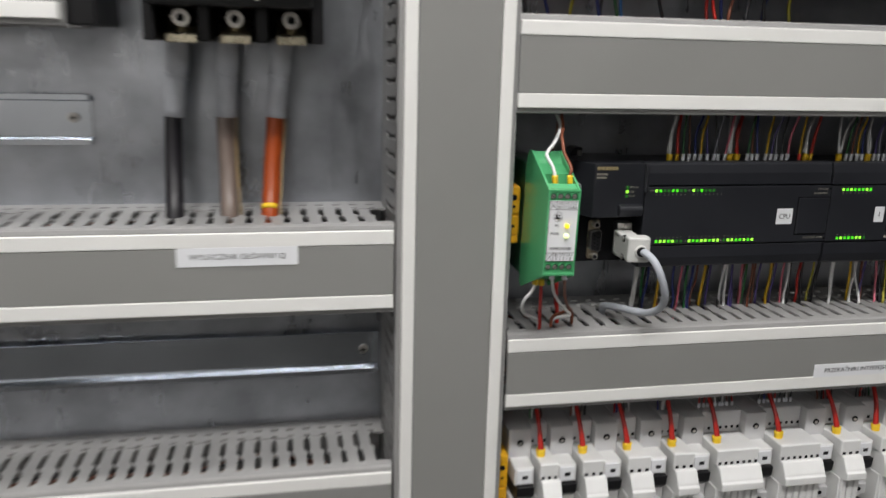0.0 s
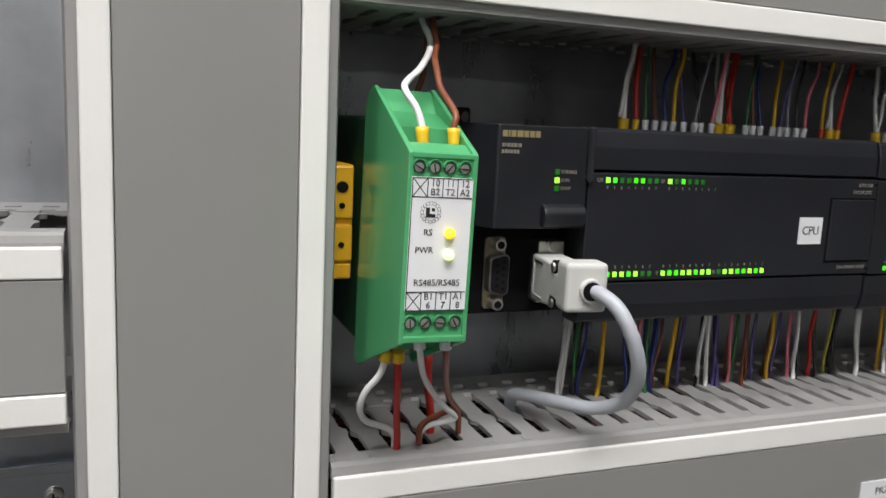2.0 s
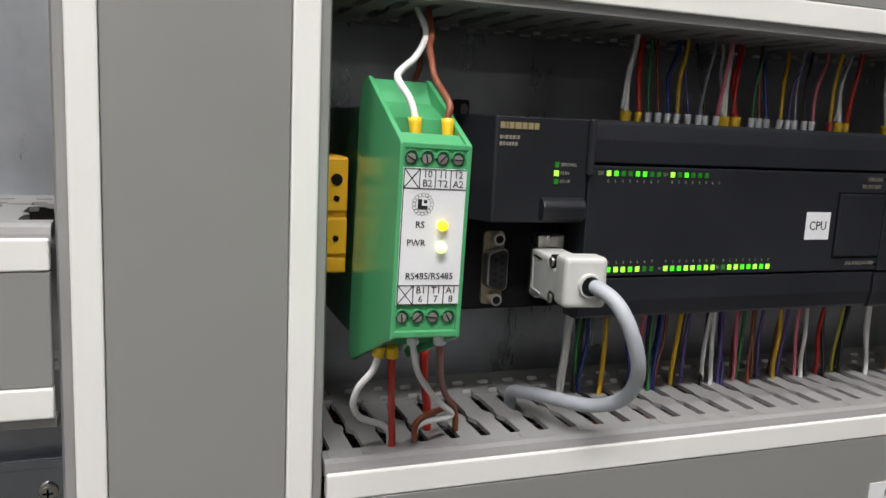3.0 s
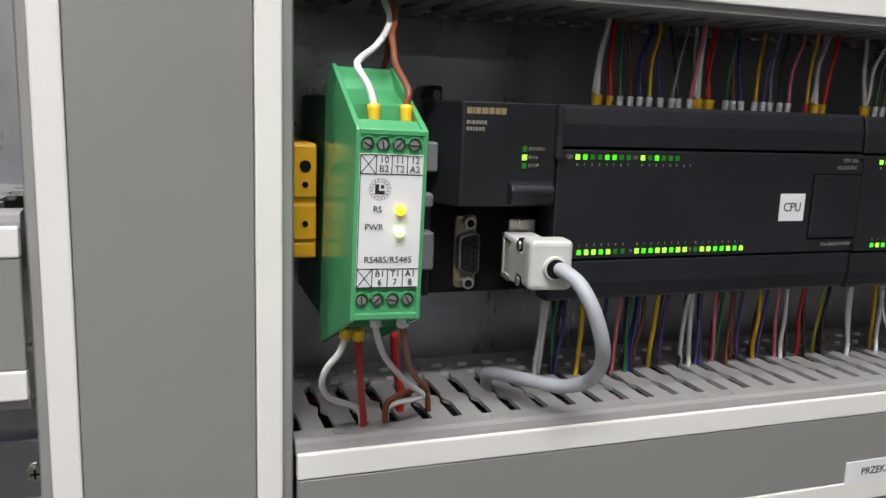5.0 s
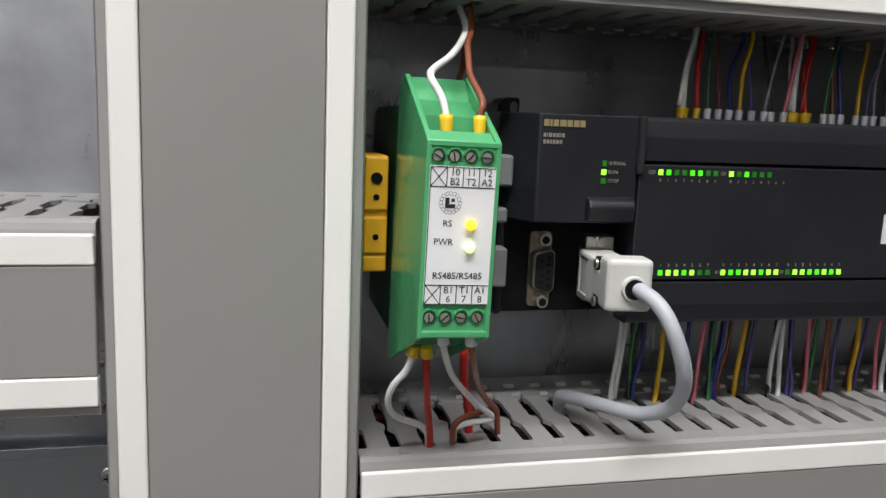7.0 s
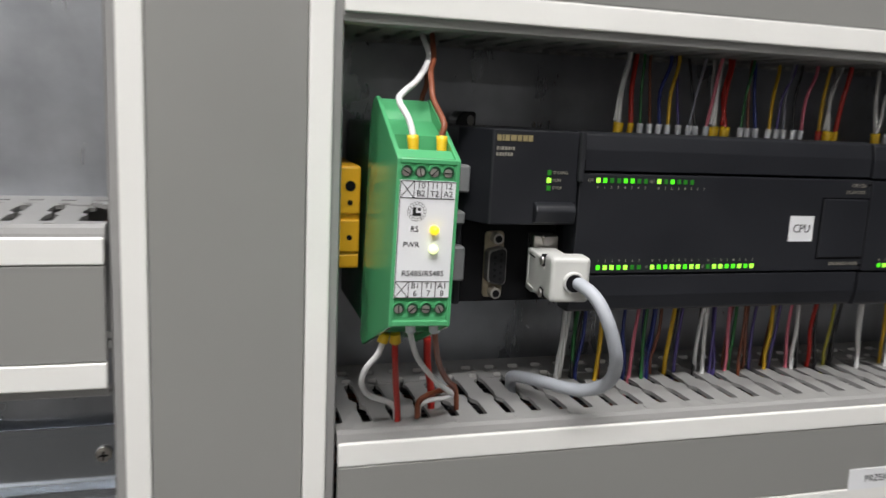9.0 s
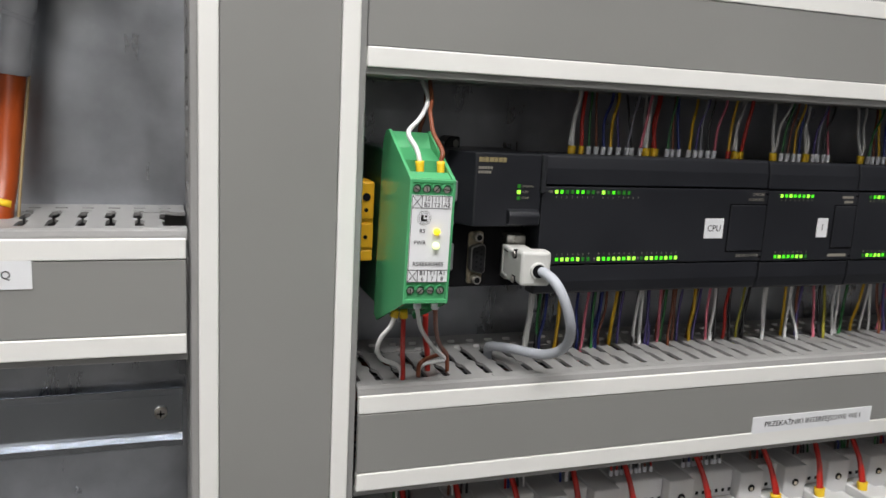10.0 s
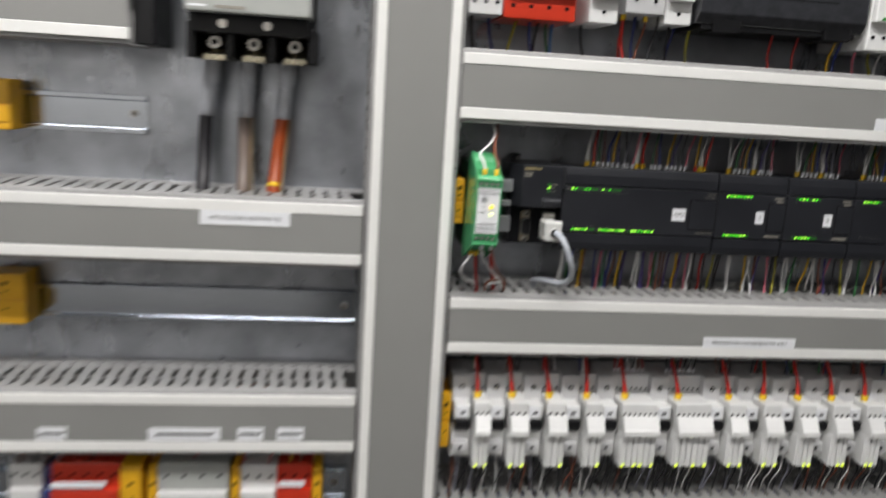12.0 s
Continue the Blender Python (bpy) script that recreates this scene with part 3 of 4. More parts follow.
# ---- yellow terminal beside the converter ----
def fuse_terminal(x0, x1, y0, zc, h, label, group="yellow terminals", mat=None):
    t = thing("terminal_block", label, "terminal", group, at=(x0, y0, zc))
    mat = mat or yellow_term
    w, d = x1 - x0, 0.0750 - y0
    part("body", box(B(), 0, w, 0.0015, d, -h / 2, h / 2, 0.0008, 2), mat, t)
    part("upper_clamp", box(B(), 0.0002, w - 0.0002, 0, 0.012, 0.0015, h / 2 - 0.0004, 0.0007, 2), mat, t)
    part("lower_clamp", box(B(), 0.0002, w - 0.0002, 0, 0.012, -h / 2 + 0.0070, -0.0008, 0.0007, 2), mat, t)
    part("foot", box(B(), 0.0002, w - 0.0002, 0.0008, 0.012, -h / 2 + 0.0003, -h / 2 + 0.0060, 0.0007, 2), mat, t)
    cx = w * 0.5
    for z, r in ((h * 0.31, 0.0021), (h * 0.15, 0.0011), (-h * 0.19, 0.0011)):
        part("screw_hole", cyl(B(), (cx, 0.0002, z), r, 0.0012, "y", 16), recess_shade, t)
    return t


fuse_terminal(-0.0556, -0.0468, 0.0220, 1.3406, 0.0420, "yellow plastic terminal block beside the green converter")


# ---- programmable controller ----
def led_row(parent, x0, step, z, states, y):
    for i, s in enumerate(states):
        if s == "-":
            continue
        part("status_led", LED_MESH[s], None, parent, at=(x0 + i * step, y, z))


def led_mesh(mat):
    return mesh_of("status_led", box(B(), -0.00088, 0.00088, -0.00025, 0.0003, -0.00100, 0.00100), mat)


LED_MESH = {"b": led_mesh(led_bright), "o": led_mesh(led_on), "d": led_mesh(led_dim)}
PZ0, PZ1, PY = 1.2985, 1.3775, 0.0148
SEAM_T, SEAM_B = 1.3606, 1.3157


def plc_body(t, x0, x1, lip=True):
    """Stepped front: centre panel proud, terminal doors above and below set back a little, with dark seams."""
    g = 0.0004
    part("rear_body", box(B(), x0 + 0.0006, x1 - 0.0006, PY + 0.012, 0.0752, PZ0 + 0.002, PZ1 - 0.002, 0.0008), plc_dark, t)
    part("centre_panel", box(B(), x0 + g, x1 - g, PY, PY + 0.0125, SEAM_B + 0.0006, SEAM_T - 0.0006, 0.0005, 2), plc_dark, t)
    top = [(PY + 0.0007, SEAM_T + 0.0005), (PY + 0.0007, PZ1 - 0.0075), (PY + 0.0022, PZ1 - 0.0012), (PY + 0.0036, PZ1), (PY + 0.0135, PZ1), (PY + 0.0135, SEAM_T + 0.0005)]
    bot = [(PY + 0.0007, SEAM_B - 0.0005), (PY + 0.0007, PZ0 + 0.0075), (PY + 0.0022, PZ0 + 0.0012), (PY + 0.0036, PZ0), (PY + 0.0135, PZ0), (PY + 0.0135, SEAM_B - 0.0005)]
    part("terminal_door", prism(B(), top, "x", x0 + g, x1 - 0.0012, 0.0003), plc_dark, t)
    part("terminal_door", prism(B(), bot, "x", x0 + g, x1 - 0.0012, 0.0003), plc_dark, t)
    # hinge notch at the end of each seam
    for z in (SEAM_T - 0.003, SEAM_B + 0.003):
        part("hinge_notch", box(B(), x1 - 0.0022, x1 - 0.0004, PY - 0.0002, PY + 0.0004, z - 0.0006, z + 0.0006), recess_shade, t)


def plc_cpu():
    t = thing("programmable_controller", "anthracite programmable controller with rows of lit green lights", "controller", at=(0.0027, 0, 0.0015))
    xb, x1 = 0.0424, 0.1957
    plc_body(t, xb, x1)
    # power head, with the port recess below it
    hx0 = -0.0028
    hm = prism(B(), [(hx0 + 0.0062, PY + 0.0002), (xb - 0.0004, PY + 0.0002), (xb - 0.0004, 0.074), (hx0 - 0.0035, 0.074), (hx0 - 0.0035, 0.0330), (hx0 + 0.0055, PY + 0.0007)], "z", 1.3378, 1.3772, 0.0005, 2)
    part("power_head", hm, plc_dark, t)
    # The recess is coloured black for the shade under the power head.
    part("port_recess", box(B(), hx0 - 0.0030, xb, 0.0345, 0.074, 1.3000, 1.3380, 0.0006), recess_shade, t, "recess with two serial ports, its shade put into black")
    part("side_fillet", box(B(), hx0 - 0.0036, hx0 - 0.0005, 0.030, 0.074, 1.3000, 1.3380, 0.0006), plc_dark, t)
    part("mode_flap", prism(B(), [(PY - 0.0032, 1.3462), (PY - 0.0042, 1.3440), (PY - 0.0030, 1.3390), (PY + 0.003, 1.3384), (PY + 0.003, 1.3476), (PY - 0.001, 1.3475)], "x", 0.0224, 0.0406, 0.0007, 2), plc_dark, t)
    ear = [(0.0002 + 0.0045 + 0.0046 * a, 1.3780 + 0.0054 * b) for a, b in ((-1, -1), (1, -1), (1, 1), (-0.35, 1), (-1, 0.4))]
    part("fixing_ear", prism(B(), ear, "y", 0.058, 0.0735, 0.0008), black_plastic, t, "black fixing ear with a hole")
    part("ear_hole", prism(B(), [(0.0066 + 0.0017 * math.cos(k * 0.5236), 1.3794 + 0.0024 * math.sin(k * 0.5236)) for k in range(12)], "y", 0.0576, 0.0582), dull_nickel, t, "hole showing the grey plate behind")
    part("hinge_bar", box(B(), xb - 0.0014, xb + 0.0015, PY - 0.0022, PY + 0.004, 1.3561, 1.3777, 0.0010, 3), plc_gloss, t, "glossy worn hinge bar")
    part("hinge_slot", box(B(), xb + 0.0022, xb + 0.0027, PY + 0.0002, PY + 0.0012, SEAM_T, SEAM_T + 0.0050), recess_shade, t)
    # printed marks; the maker's name stays a plain bar
    py = PY - 0.0001
    for k, w in enumerate((0.0019, 0.0008, 0.0019, 0.0025, 0.0019, 0.0021, 0.0019)):
        mx = 0.0046 + (0, 0.0023, 0.0035, 0.0059, 0.0088, 0.0112, 0.0137)[k]
        part("maker_mark", box(B(), mx, mx + w, py - 0.0001, py + 0.0004, 1.3726, 1.3750), print_gold, t, "gold printed maker's mark")
    for z, widths in ((1.3695, (9, 3, 12, 10, 9, 3, 9)), (1.3671, (9, 9, 6, 9, 9, 9))):
        mx = 0.0046
        for w in widths:
            part("type_mark", box(B(), mx, mx + w * 0.0001, py - 0.0001, py + 0.0004, z - 0.0007, z + 0.0007), print_grey, t)
            mx += w * 0.0001 + 0.0004
    for z, s, txt in ((1.3599, "d", "SF/DIAG"), (1.3567, "b", "RUN"), (1.3535, "d", "STOP")):
        part("status_led", LED_MESH[s], None, t, at=(0.0286, py, z))
        lettering("printed_text", txt, 0.0019, (0.0302, py, z), print_grey, t, "LEFT")
    py = PY - 0.0001
    lettering("printed_text", "Q0", 0.0021, (0.0478, py, 1.3572), print_grey, t)
    led_row(t, 0.0514, 0.00326, 1.3572, "boddoodd", py)
    lettering("printed_text", "Q1", 0.0019, (0.0775, py, 1.3572), print_grey, t)
    led_row(t, 0.0808, 0.00328, 1.3572, "bdoddd--", py)
    for i in range(8):
        lettering("printed_text", str(i), 0.0017, (0.0514 + i * 0.00326, py, 1.3542), print_grey, t)
        lettering("printed_text", str(i), 0.0017, (0.0808 + i * 0.00328, py, 1.3542), print_grey, t)
    for k, (x0, st) in enumerate(((0.0545, "obbobdd"), (0.0812, "boobbobb"), (0.1098, "dbboobob"))):
        led_row(t, x0, 0.00334, 1.3190, st, py)
        for i in range(len(st)):
            lettering("printed_text", str(i + (1 if k == 0 else 0)), 0.0017, (x0 + i * 0.00334, py, 1.3219), print_grey, t)
    lettering("printed_text", "I1", 0.0019, (0.0785, py, 1.3190), print_grey, t)
    lettering("printed_text", "I2", 0.0019, (0.1072, py, 1.3190), print_grey, t)
    lettering("printed_text", "CPU 226", 0.0023, (0.1925, py, 1.3572), print_grey, t, "RIGHT")
    lettering("printed_text", "DC/DC/DC", 0.0023, (0.1925, py, 1.3540), print_grey, t, "RIGHT")
    lettering("printed_text", "216-2AD23-0XB0", 0.0023, (0.1932, py, 1.3196), print_grey, t, "RIGHT")
    part("cartridge_cover", box(B(), 0.1690, 0.1946, PY - 0.0008, PY + 0.002, 1.3228, 1.3506, 0.0005, 2), plc_dark, t)
    part("cover_gap", box(B(), 0.1680, 0.1951, PY - 0.00015, PY + 0.002, 1.3218, 1.3514), recess_shade, t)
    st = part("sticker", box(B(), 0.1515, 0.1648, PY - 0.0003, PY + 0.0002, 1.3305, 1.3425), paper, t, "white square sticker")
    lettering("sticker_text", "CPU", 0.0056, (0.15815, PY - 0.0004, 1.3364), ink, st, sx=0.9)
    return t


plc_cpu()


def plc_module(i, number, top_states, bottom_states):
    x0 = 0.1985 + i * 0.0712
    t = thing("expansion_module", f"anthracite expansion module with a white sticker numbered {number}", "controller", "expansion modules", at=(0, 0, 0.0010))
    plc_body(t, x0, x0 + 0.0712)
    py = PY - 0.0001
    led_row(t, x0 + 0.0100, 0.0034, 1.3572, top_states, py)
    led_row(t, x0 + 0.0105, 0.0034, 1.3190, bottom_states, py)
    for k in range(8):
        lettering("printed_text", str(k), 0.0017, (x0 + 0.0100 + k * 0.0034, py, 1.3545), print_grey, t)
        lettering("printed_text", str(k), 0.0017, (x0 + 0.0105 + k * 0.0034, py, 1.3217), print_grey, t)
    part("type_mark", box(B(), x0 + 0.058, x0 + 0.067, py - 0.0001, py + 0.0003, 1.3560, 1.3575), print_grey, t)
    part("type_mark", box(B(), x0 + 0.060, x0 + 0.067, py - 0.0001, py + 0.0003, 1.3530, 1.3545), print_grey, t)
    part("type_mark", box(B(), x0 + 0.052, x0 + 0.067, py - 0.0001, py + 0.0003, 1.3185, 1.3203), print_grey, t)
    part("cartridge_cover", box(B(), x0 + 0.0535, x0 + 0.0700, PY - 0.0007, PY + 0.002, 1.3245, 1.3512, 0.0005, 2), plc_dark, t)
    part("cover_gap", box(B(), x0 + 0.0525, x0 + 0.0703, PY - 0.00015, PY + 0.002, 1.3236, 1.3520), recess_shade, t)
    sx = x0 + 0.0447
    st = part("sticker", box(B(), sx - 0.0042, sx + 0.0042, PY - 0.0003, PY + 0.0002, 1.3312, 1.3434), paper, t, "white sticker with a number")
    lettering("sticker_text", number, 0.0056, (sx, PY - 0.0004, 1.3373), ink, st)


for i, (num, a, b) in enumerate((("1", "bobooobo", "obooobbd"), ("2", "dobodbod", "dbobbodd"), ("3", "bbobod--", "--------"), ("4", "obod----", "dbo-----"), ("5", "bod-----", "ob------"), ("6", "od------", "bo------"))):
    plc_module(i, num, a, b)


# ---- serial ports and plug ----
def dsub_socket(x, zc):
    s = thing("serial_port", "nickel-plated nine-pole serial socket in the dark recess", "socket", at=(x, 0.0345, zc))

    def outline(w, h, r, slant):
        """Rounded D shape, narrower on its left side."""
        pts = []
        for cx, cz, a0 in ((w - r, h - r, 0), (-w + r, h - slant - r, 90), (-w + r, -h + slant + r, 180), (w - r, -h + r, 270)):
            pts += [(cx + r * math.cos(math.radians(a0 + k * 30)), cz + r * math.sin(math.radians(a0 + k * 30))) for k in range(4)]
        return pts
    part("flange", prism(B(), outline(0.0046, 0.0150, 0.0018, 0.0), "y", -0.0010, 0.0, 0.0003), tarnish, s, "tarnished metal flange")
    part("shell", prism(B(), outline(0.0044, 0.0086, 0.0022, 0.0010), "y", -0.0062, -0.001, 0.0005, 2), dull_nickel, s)
    core = part("insulator", prism(B(), outline(0.0037, 0.0079, 0.0019, 0.0010), "y", -0.0066, -0.002), black_plastic, s)
    for n, xx in ((5, 0.0015), (4, -0.0013)):
        for j in range(n):
            part("contact", cyl(B(), (xx, -0.0066, (j - (n - 1) / 2) * 0.00277), 0.00075, 0.0004, "y", 10), recess_shade, core)
    for z in (-0.0122, 0.0122):
        p = part("jack_post", cyl(B(), (0, -0.0035, z), 0.0024, 0.0055, "y", 16), nickel, s)
        part("jack_thread", cyl(B(), (0, -0.0063, z), 0.0016, 0.0004, "y", 14), recess_shade, p)
    return s


dsub_socket(0.0156, 1.3186)


def end_bracket():
    """Grey rail stop between the converter and the controller."""
    e = thing("end_bracket", "grey plastic rail stop between converter and controller", "bracket", at=(-0.0145, 0, 0.0015))
    # Stem and catches carry the shade of the gap in their darkened colours.
    part("stem", box(B(), -0.0070, 0.0100, 0.0326, 0.0745, 1.3100, 1.3600, 0.0008), green_shade, e, "stem clipped to the rail, its shade put into the dark colour")
    part("catch", box(B(), 0.0, 0.0138, 0.0225, 0.0325, 1.3500, 1.3615, 0.0008), bracket_grey, e)
    part("catch", box(B(), 0.0, 0.0125, 0.0227, 0.0325, 1.3365, 1.3420, 0.0008), bracket_grey, e)
    part("catch", box(B(), 0.0, 0.0134, 0.0230, 0.0325, 1.3120, 1.3270, 0.0008), bracket_grey, e)
    return e


end_bracket()


def plug():
    """Hooded plug that sits a little askew in its socket; built round its flange, then turned."""
    p = thing("serial_plug", "light grey serial plug with a grey cable looping into the duct", "plug", at=(0.0355, 0.0235, 1.3210))
    turn = Matrix.Rotation(math.radians(-7), 4, "Z")
    back = turn.inverted() @ Matrix.Translation((-0.0355, -0.0235, -1.3210))
    p.rotation_euler = (0, 0, math.radians(-7))
    part("metal_flange", box(B(), -0.0050, 0.0062, 0.0010, 0.0105, -0.0135, 0.0120, 0.0004), steel, p, "nickel-plated plug flange")
    part("flange_screw", cyl(B(), (0.0010, 0.0004, 0.0098), 0.0020, 0.002, "y", 14), steel, p, "bright round screw head")
    rear = [(0.0000, -0.0115), (0.0000, 0.0072), (-0.0200, 0.0072), (-0.0215, 0.0040), (-0.0300, 0.0040), (-0.0300, -0.0060), (-0.0215, -0.0060), (-0.0200, -0.0100)]
    part("rear_shell", prism(B(), rear, "x", -0.0078, 0.0050, 0.0011, 2), hood_grey, p)
    part("front_shell", box(B(), -0.0078, 0.0085, -0.0368, -0.0262, -0.0088, 0.0096, 0.0019, 3), hood_grey, p)
    # Black strip for the shade in the moulded groove.
    part("groove_shade", box(B(), -0.0081, -0.0075, -0.0125, -0.0040, 0.0046, 0.0052, 0.0001), black_plastic, p, "moulded groove, its shade laid on as a black strip")
    part("panel_rib", box(B(), -0.0082, -0.0075, -0.0042, -0.0032, -0.0080, 0.0044, 0.0003), hood_grey, p)
    part("panel_rib", box(B(), -0.0082, -0.0075, -0.0125, -0.0032, -0.0090, -0.0080, 0.0003), hood_grey, p)
    for z in (0.0058, -0.0078):
        part("clamp_notch", cyl(B(), (-0.0050, -0.0235, z), 0.0027, 0.0052, "x", 16), recess_shade, p)
        part("clamp_screw", cyl(B(), (-0.0070, -0.0237, z), 0.0018, 0.0030, "x", 14), steel, p, "steel clamp screw")
    collar = part("cable_collar", cyl(B(), (0.0015, -0.0374, -0.0004), 0.0046, 0.0022, "y", 24, 0.0041), hood_grey, p)
    part("cable_gap", cyl(B(), (0.0015, -0.0386, -0.0004), 0.0035, 0.0004, "y", 24), recess_shade, collar)
    pts = [(0.0322, -0.0080, 1.3207), (0.0337, -0.0140, 1.3207), (0.0375, -0.0225, 1.3170), (0.0412, -0.0275, 1.3085), (0.0462, -0.0270, 1.2955), (0.0501, -0.0200, 1.2846), (0.0504, -0.0120, 1.2766), (0.0461, -0.0040, 1.2718), (0.0405, 0.0030, 1.2706), (0.0355, 0.0120, 1.2699), (0.0318, 0.0250, 1.2676), (0.0292, 0.0360, 1.2647), (0.0312, 0.0425, 1.2590), (0.0318, 0.0432, 1.2480)]
    part("cable", tube(B(), [back @ Vector(q) for q in pts], 0.0027, 18, 6), cable_grey, p, "smooth grey cable with small dark specks")
    return p


plug()


# ---- wires of the controllers ----
def drop(x, y, z0, z1, color, up, ferrule=None, r=0.00085, double=False, lean=0.0, back=0.0, group="controller wires"):
    """A wire from a terminal at (x, y, z0) to the duct at z1, with a lazy bow."""
    n = random.uniform
    m = (z0 + z1) / 2
    d = 1 if up else -1
    pts = [(x, y, z0), (x + lean * 0.12, y + 0.0003, z0 + d * 0.006), (x + lean * 0.4 + n(-0.001, 0.001), y + back * 0.4 + n(0, 0.002), m), (x + lean * 0.85 + n(-0.001, 0.001), y + back * 0.8, m + (z1 - m) * 0.6), (x + lean, y + back, z1), (x + lean, y + back + 0.003, z1 + d * 0.012)]
    return wire(pts, color, r, ferrule, 0.0062, "", group, double=double, seg=6, steps=3, collar=0.0024 if double else 0.00145)


# terminal, colour, collar, whether two wires share it, and how far the wire leans on its way up
TOP = [(0.0713, "white", "yellow", 1, 0.005), (0.0773, "red", "yellow", 0, 0.006), (0.0824, "green", "white", 0, 0.003), (0.0872, "brown", "white", 0, 0.0035), (0.0915, "blue", "white", 0, 0.009), (0.0963, "yellow", "white", 0, 0.006), (0.1023, "violet", "white", 0, 0.002), (0.1074, "grey", "white", 0, 0.008), (0.1116, "black", "white", 0, -0.002), (0.1166, "pink", "white", 0, 0.007), (0.1212, "white", "yellow", 1, 0.0025), (0.1269, "red", "yellow", 1, 0.0045), (0.1356, "green", "white", 0, 0.006), (0.1397, "brown", "white", 0, 0.003), (0.1442, "blue", "white", 0, 0.0015), (0.1508, "yellow", "white", 0, 0.010), (0.1554, "violet", "white", 0, 0.008), (0.1598, "grey", "white", 0, 0.003), (0.1650, "black", "white", 0, 0.006), (0.1693, "pink", "white", 0, 0.009), (0.1802, "yellow", "red", 0, 0.004), (0.1850, "white", "yellow", 1, 0.010), (0.1899, "red", "yellow", 0, 0.005)]
for x, c, f, dbl, lean in TOP:
    thin = c in ("grey", "black", "brown", "violet", "green")
    drop(x, 0.0340, 1.3770, 1.4185, c, True, f, 0.0012 if f == "yellow" else 0.0007 if thin else 0.0009, bool(dbl), lean, random.uniform(0.0, 0.010))
    if dbl:
        drop(x - 0.0014, 0.0345, 1.3840, 1.4185, c, True, None, 0.0008, False, lean + random.uniform(0.001, 0.003), random.uniform(0.002, 0.010))
MOD_TOP = [(0.0038, "white", "yellow", 1), (0.0098, "green", "white", 0), (0.0142, "brown", "white", 0), (0.0196, "yellow", "white", 0), (0.0238, "blue", "white", 0), (0.0290, "white", "yellow", 1), (0.0348, "violet", "white", 0), (0.0390, "grey", "white", 0), (0.0434, "black", "white", 0), (0.0478, "pink", "white", 0)]
for i in range(6):
    for dx, c, f, dbl in MOD_TOP:
        x = 0.1985 + i * 0.0712 + dx + 0.0130 + random.uniform(-0.0004, 0.0004)
        drop(x, 0.0340, 1.3770, 1.4185, c, True, f, 0.0011 if f == "yellow" else 0.0008, bool(dbl), random.uniform(0.001, 0.012), random.uniform(0.0, 0.018))
        if dbl:
            drop(x + 0.0015, 0.0345, 1.3840, 1.4185, "white", True, None, 0.0009, False, random.uniform(0.003, 0.012), random.uniform(0.0, 0.016))
LOW = [(0.0600, "white"), (0.0622, "white"), (0.0665, "green"), (0.0710, "blue"), (0.0800, "yellow"), (0.1003, "pink"), (0.1048, "green"), (0.1100, "blue"), (0.1205, "yellow"), (0.1250, "violet"), (0.1376, "white"), (0.1394, "white"), (0.1438, "violet"), (0.1525, "pink"), (0.1570, "green"), (0.1625, "brown"), (0.1790, "yellow"), (0.1840, "violet"), (0.1910, "pink"), (0.1955, "white"), (0.2066, "red"), (0.2190, "olive"), (0.2235, "black"), (0.2355, "white"), (0.2375, "white")]
for x, c in LOW:
    drop(x, 0.0480, 1.3000, 1.2570, c, False, None, 0.00115 if c in ("white", "red", "yellow") else 0.00095, False, random.uniform(-0.006, -0.002), random.uniform(-0.006, 0.0))
for x in (0.0680, 0.0735, 0.0845, 0.0960, 0.1075, 0.1135, 0.1170, 0.1275, 0.1410, 0.1475, 0.1600, 0.1690, 0.1745, 0.1870, 0.2010, 0.2130, 0.2290):
    drop(x, 0.0540, 1.3000, 1.2570, random.choice(("black", "blue", "violet", "brown", "black")), False, None, 0.00095, False, random.uniform(-0.012, -0.002), random.uniform(-0.010, 0.0))
MOD_LOW = [(0.006, "yellow"), (0.009, "white"), (0.011, "white"), (0.017, "brown"), (0.021, "violet"), (0.028, "pink"), (0.034, "black"), (0.041, "olive"), (0.051, "white"), (0.0535, "white"), (0.061, "green")]
for i in range(6):
    for dx, c in MOD_LOW:
        x = 0.2480 + i * 0.0712 + dx + random.uniform(-0.002, 0.002)
        drop(x, 0.0480, 1.3000, 1.2570, c, False, None, 0.00105, False, random.uniform(-0.012, 0.0), random.uniform(-0.012, 0.0))


# ---- wires lying inside the ducts ----
def bundle(x0, x1, zc, n, label, cols):
    b = thing("wire_bundle", label, "wires", "duct wire bundles", kind="stuff", at=(0, 0, 0))
    for c in cols:
        bm = B()
        for k in range(n):
            y0, z0 = random.uniform(0.014, 0.074), random.uniform(zc - 0.020, zc + 0.014)
            pts, x = [], x0
            while x < x1:
                pts.append((x, min(0.077, max(0.010, y0 + random.uniform(-0.007, 0.007))), min(zc + 0.0225, z0 + random.uniform(-0.006, 0.008))))
                x += 0.055
            tube(bm, pts, random.uniform(0.0011, 0.0018), 5, 2)
        part("wires", bm, WIRES[c], b)


# Wires added to darken the slots; the white ones stand for light specks.
bundle(-0.054, 0.69, 1.234, 34, "loose bundle of wires inside a duct, dark to darken the slots", ("black", "brown", "black"))
bundle(-0.054, 0.69, 1.446, 10, "loose bundle of duct wires, dark to darken the slots, white for light specks", ("black", "brown", "blue", "white"))
bundle(-0.054, 0.69, 1.017, 14, "loose bundle of wires inside a duct, dark to darken the slots", ("black", "blue", "brown", "violet"))
bundle(-0.79, -0.15, 1.310, 12, "loose black wires added inside a duct to darken its slots", ("black", "brown"))
bundle(-0.79, -0.15, 1.125, 12, "loose black wires added inside a duct to darken its slots", ("black", "brown"))


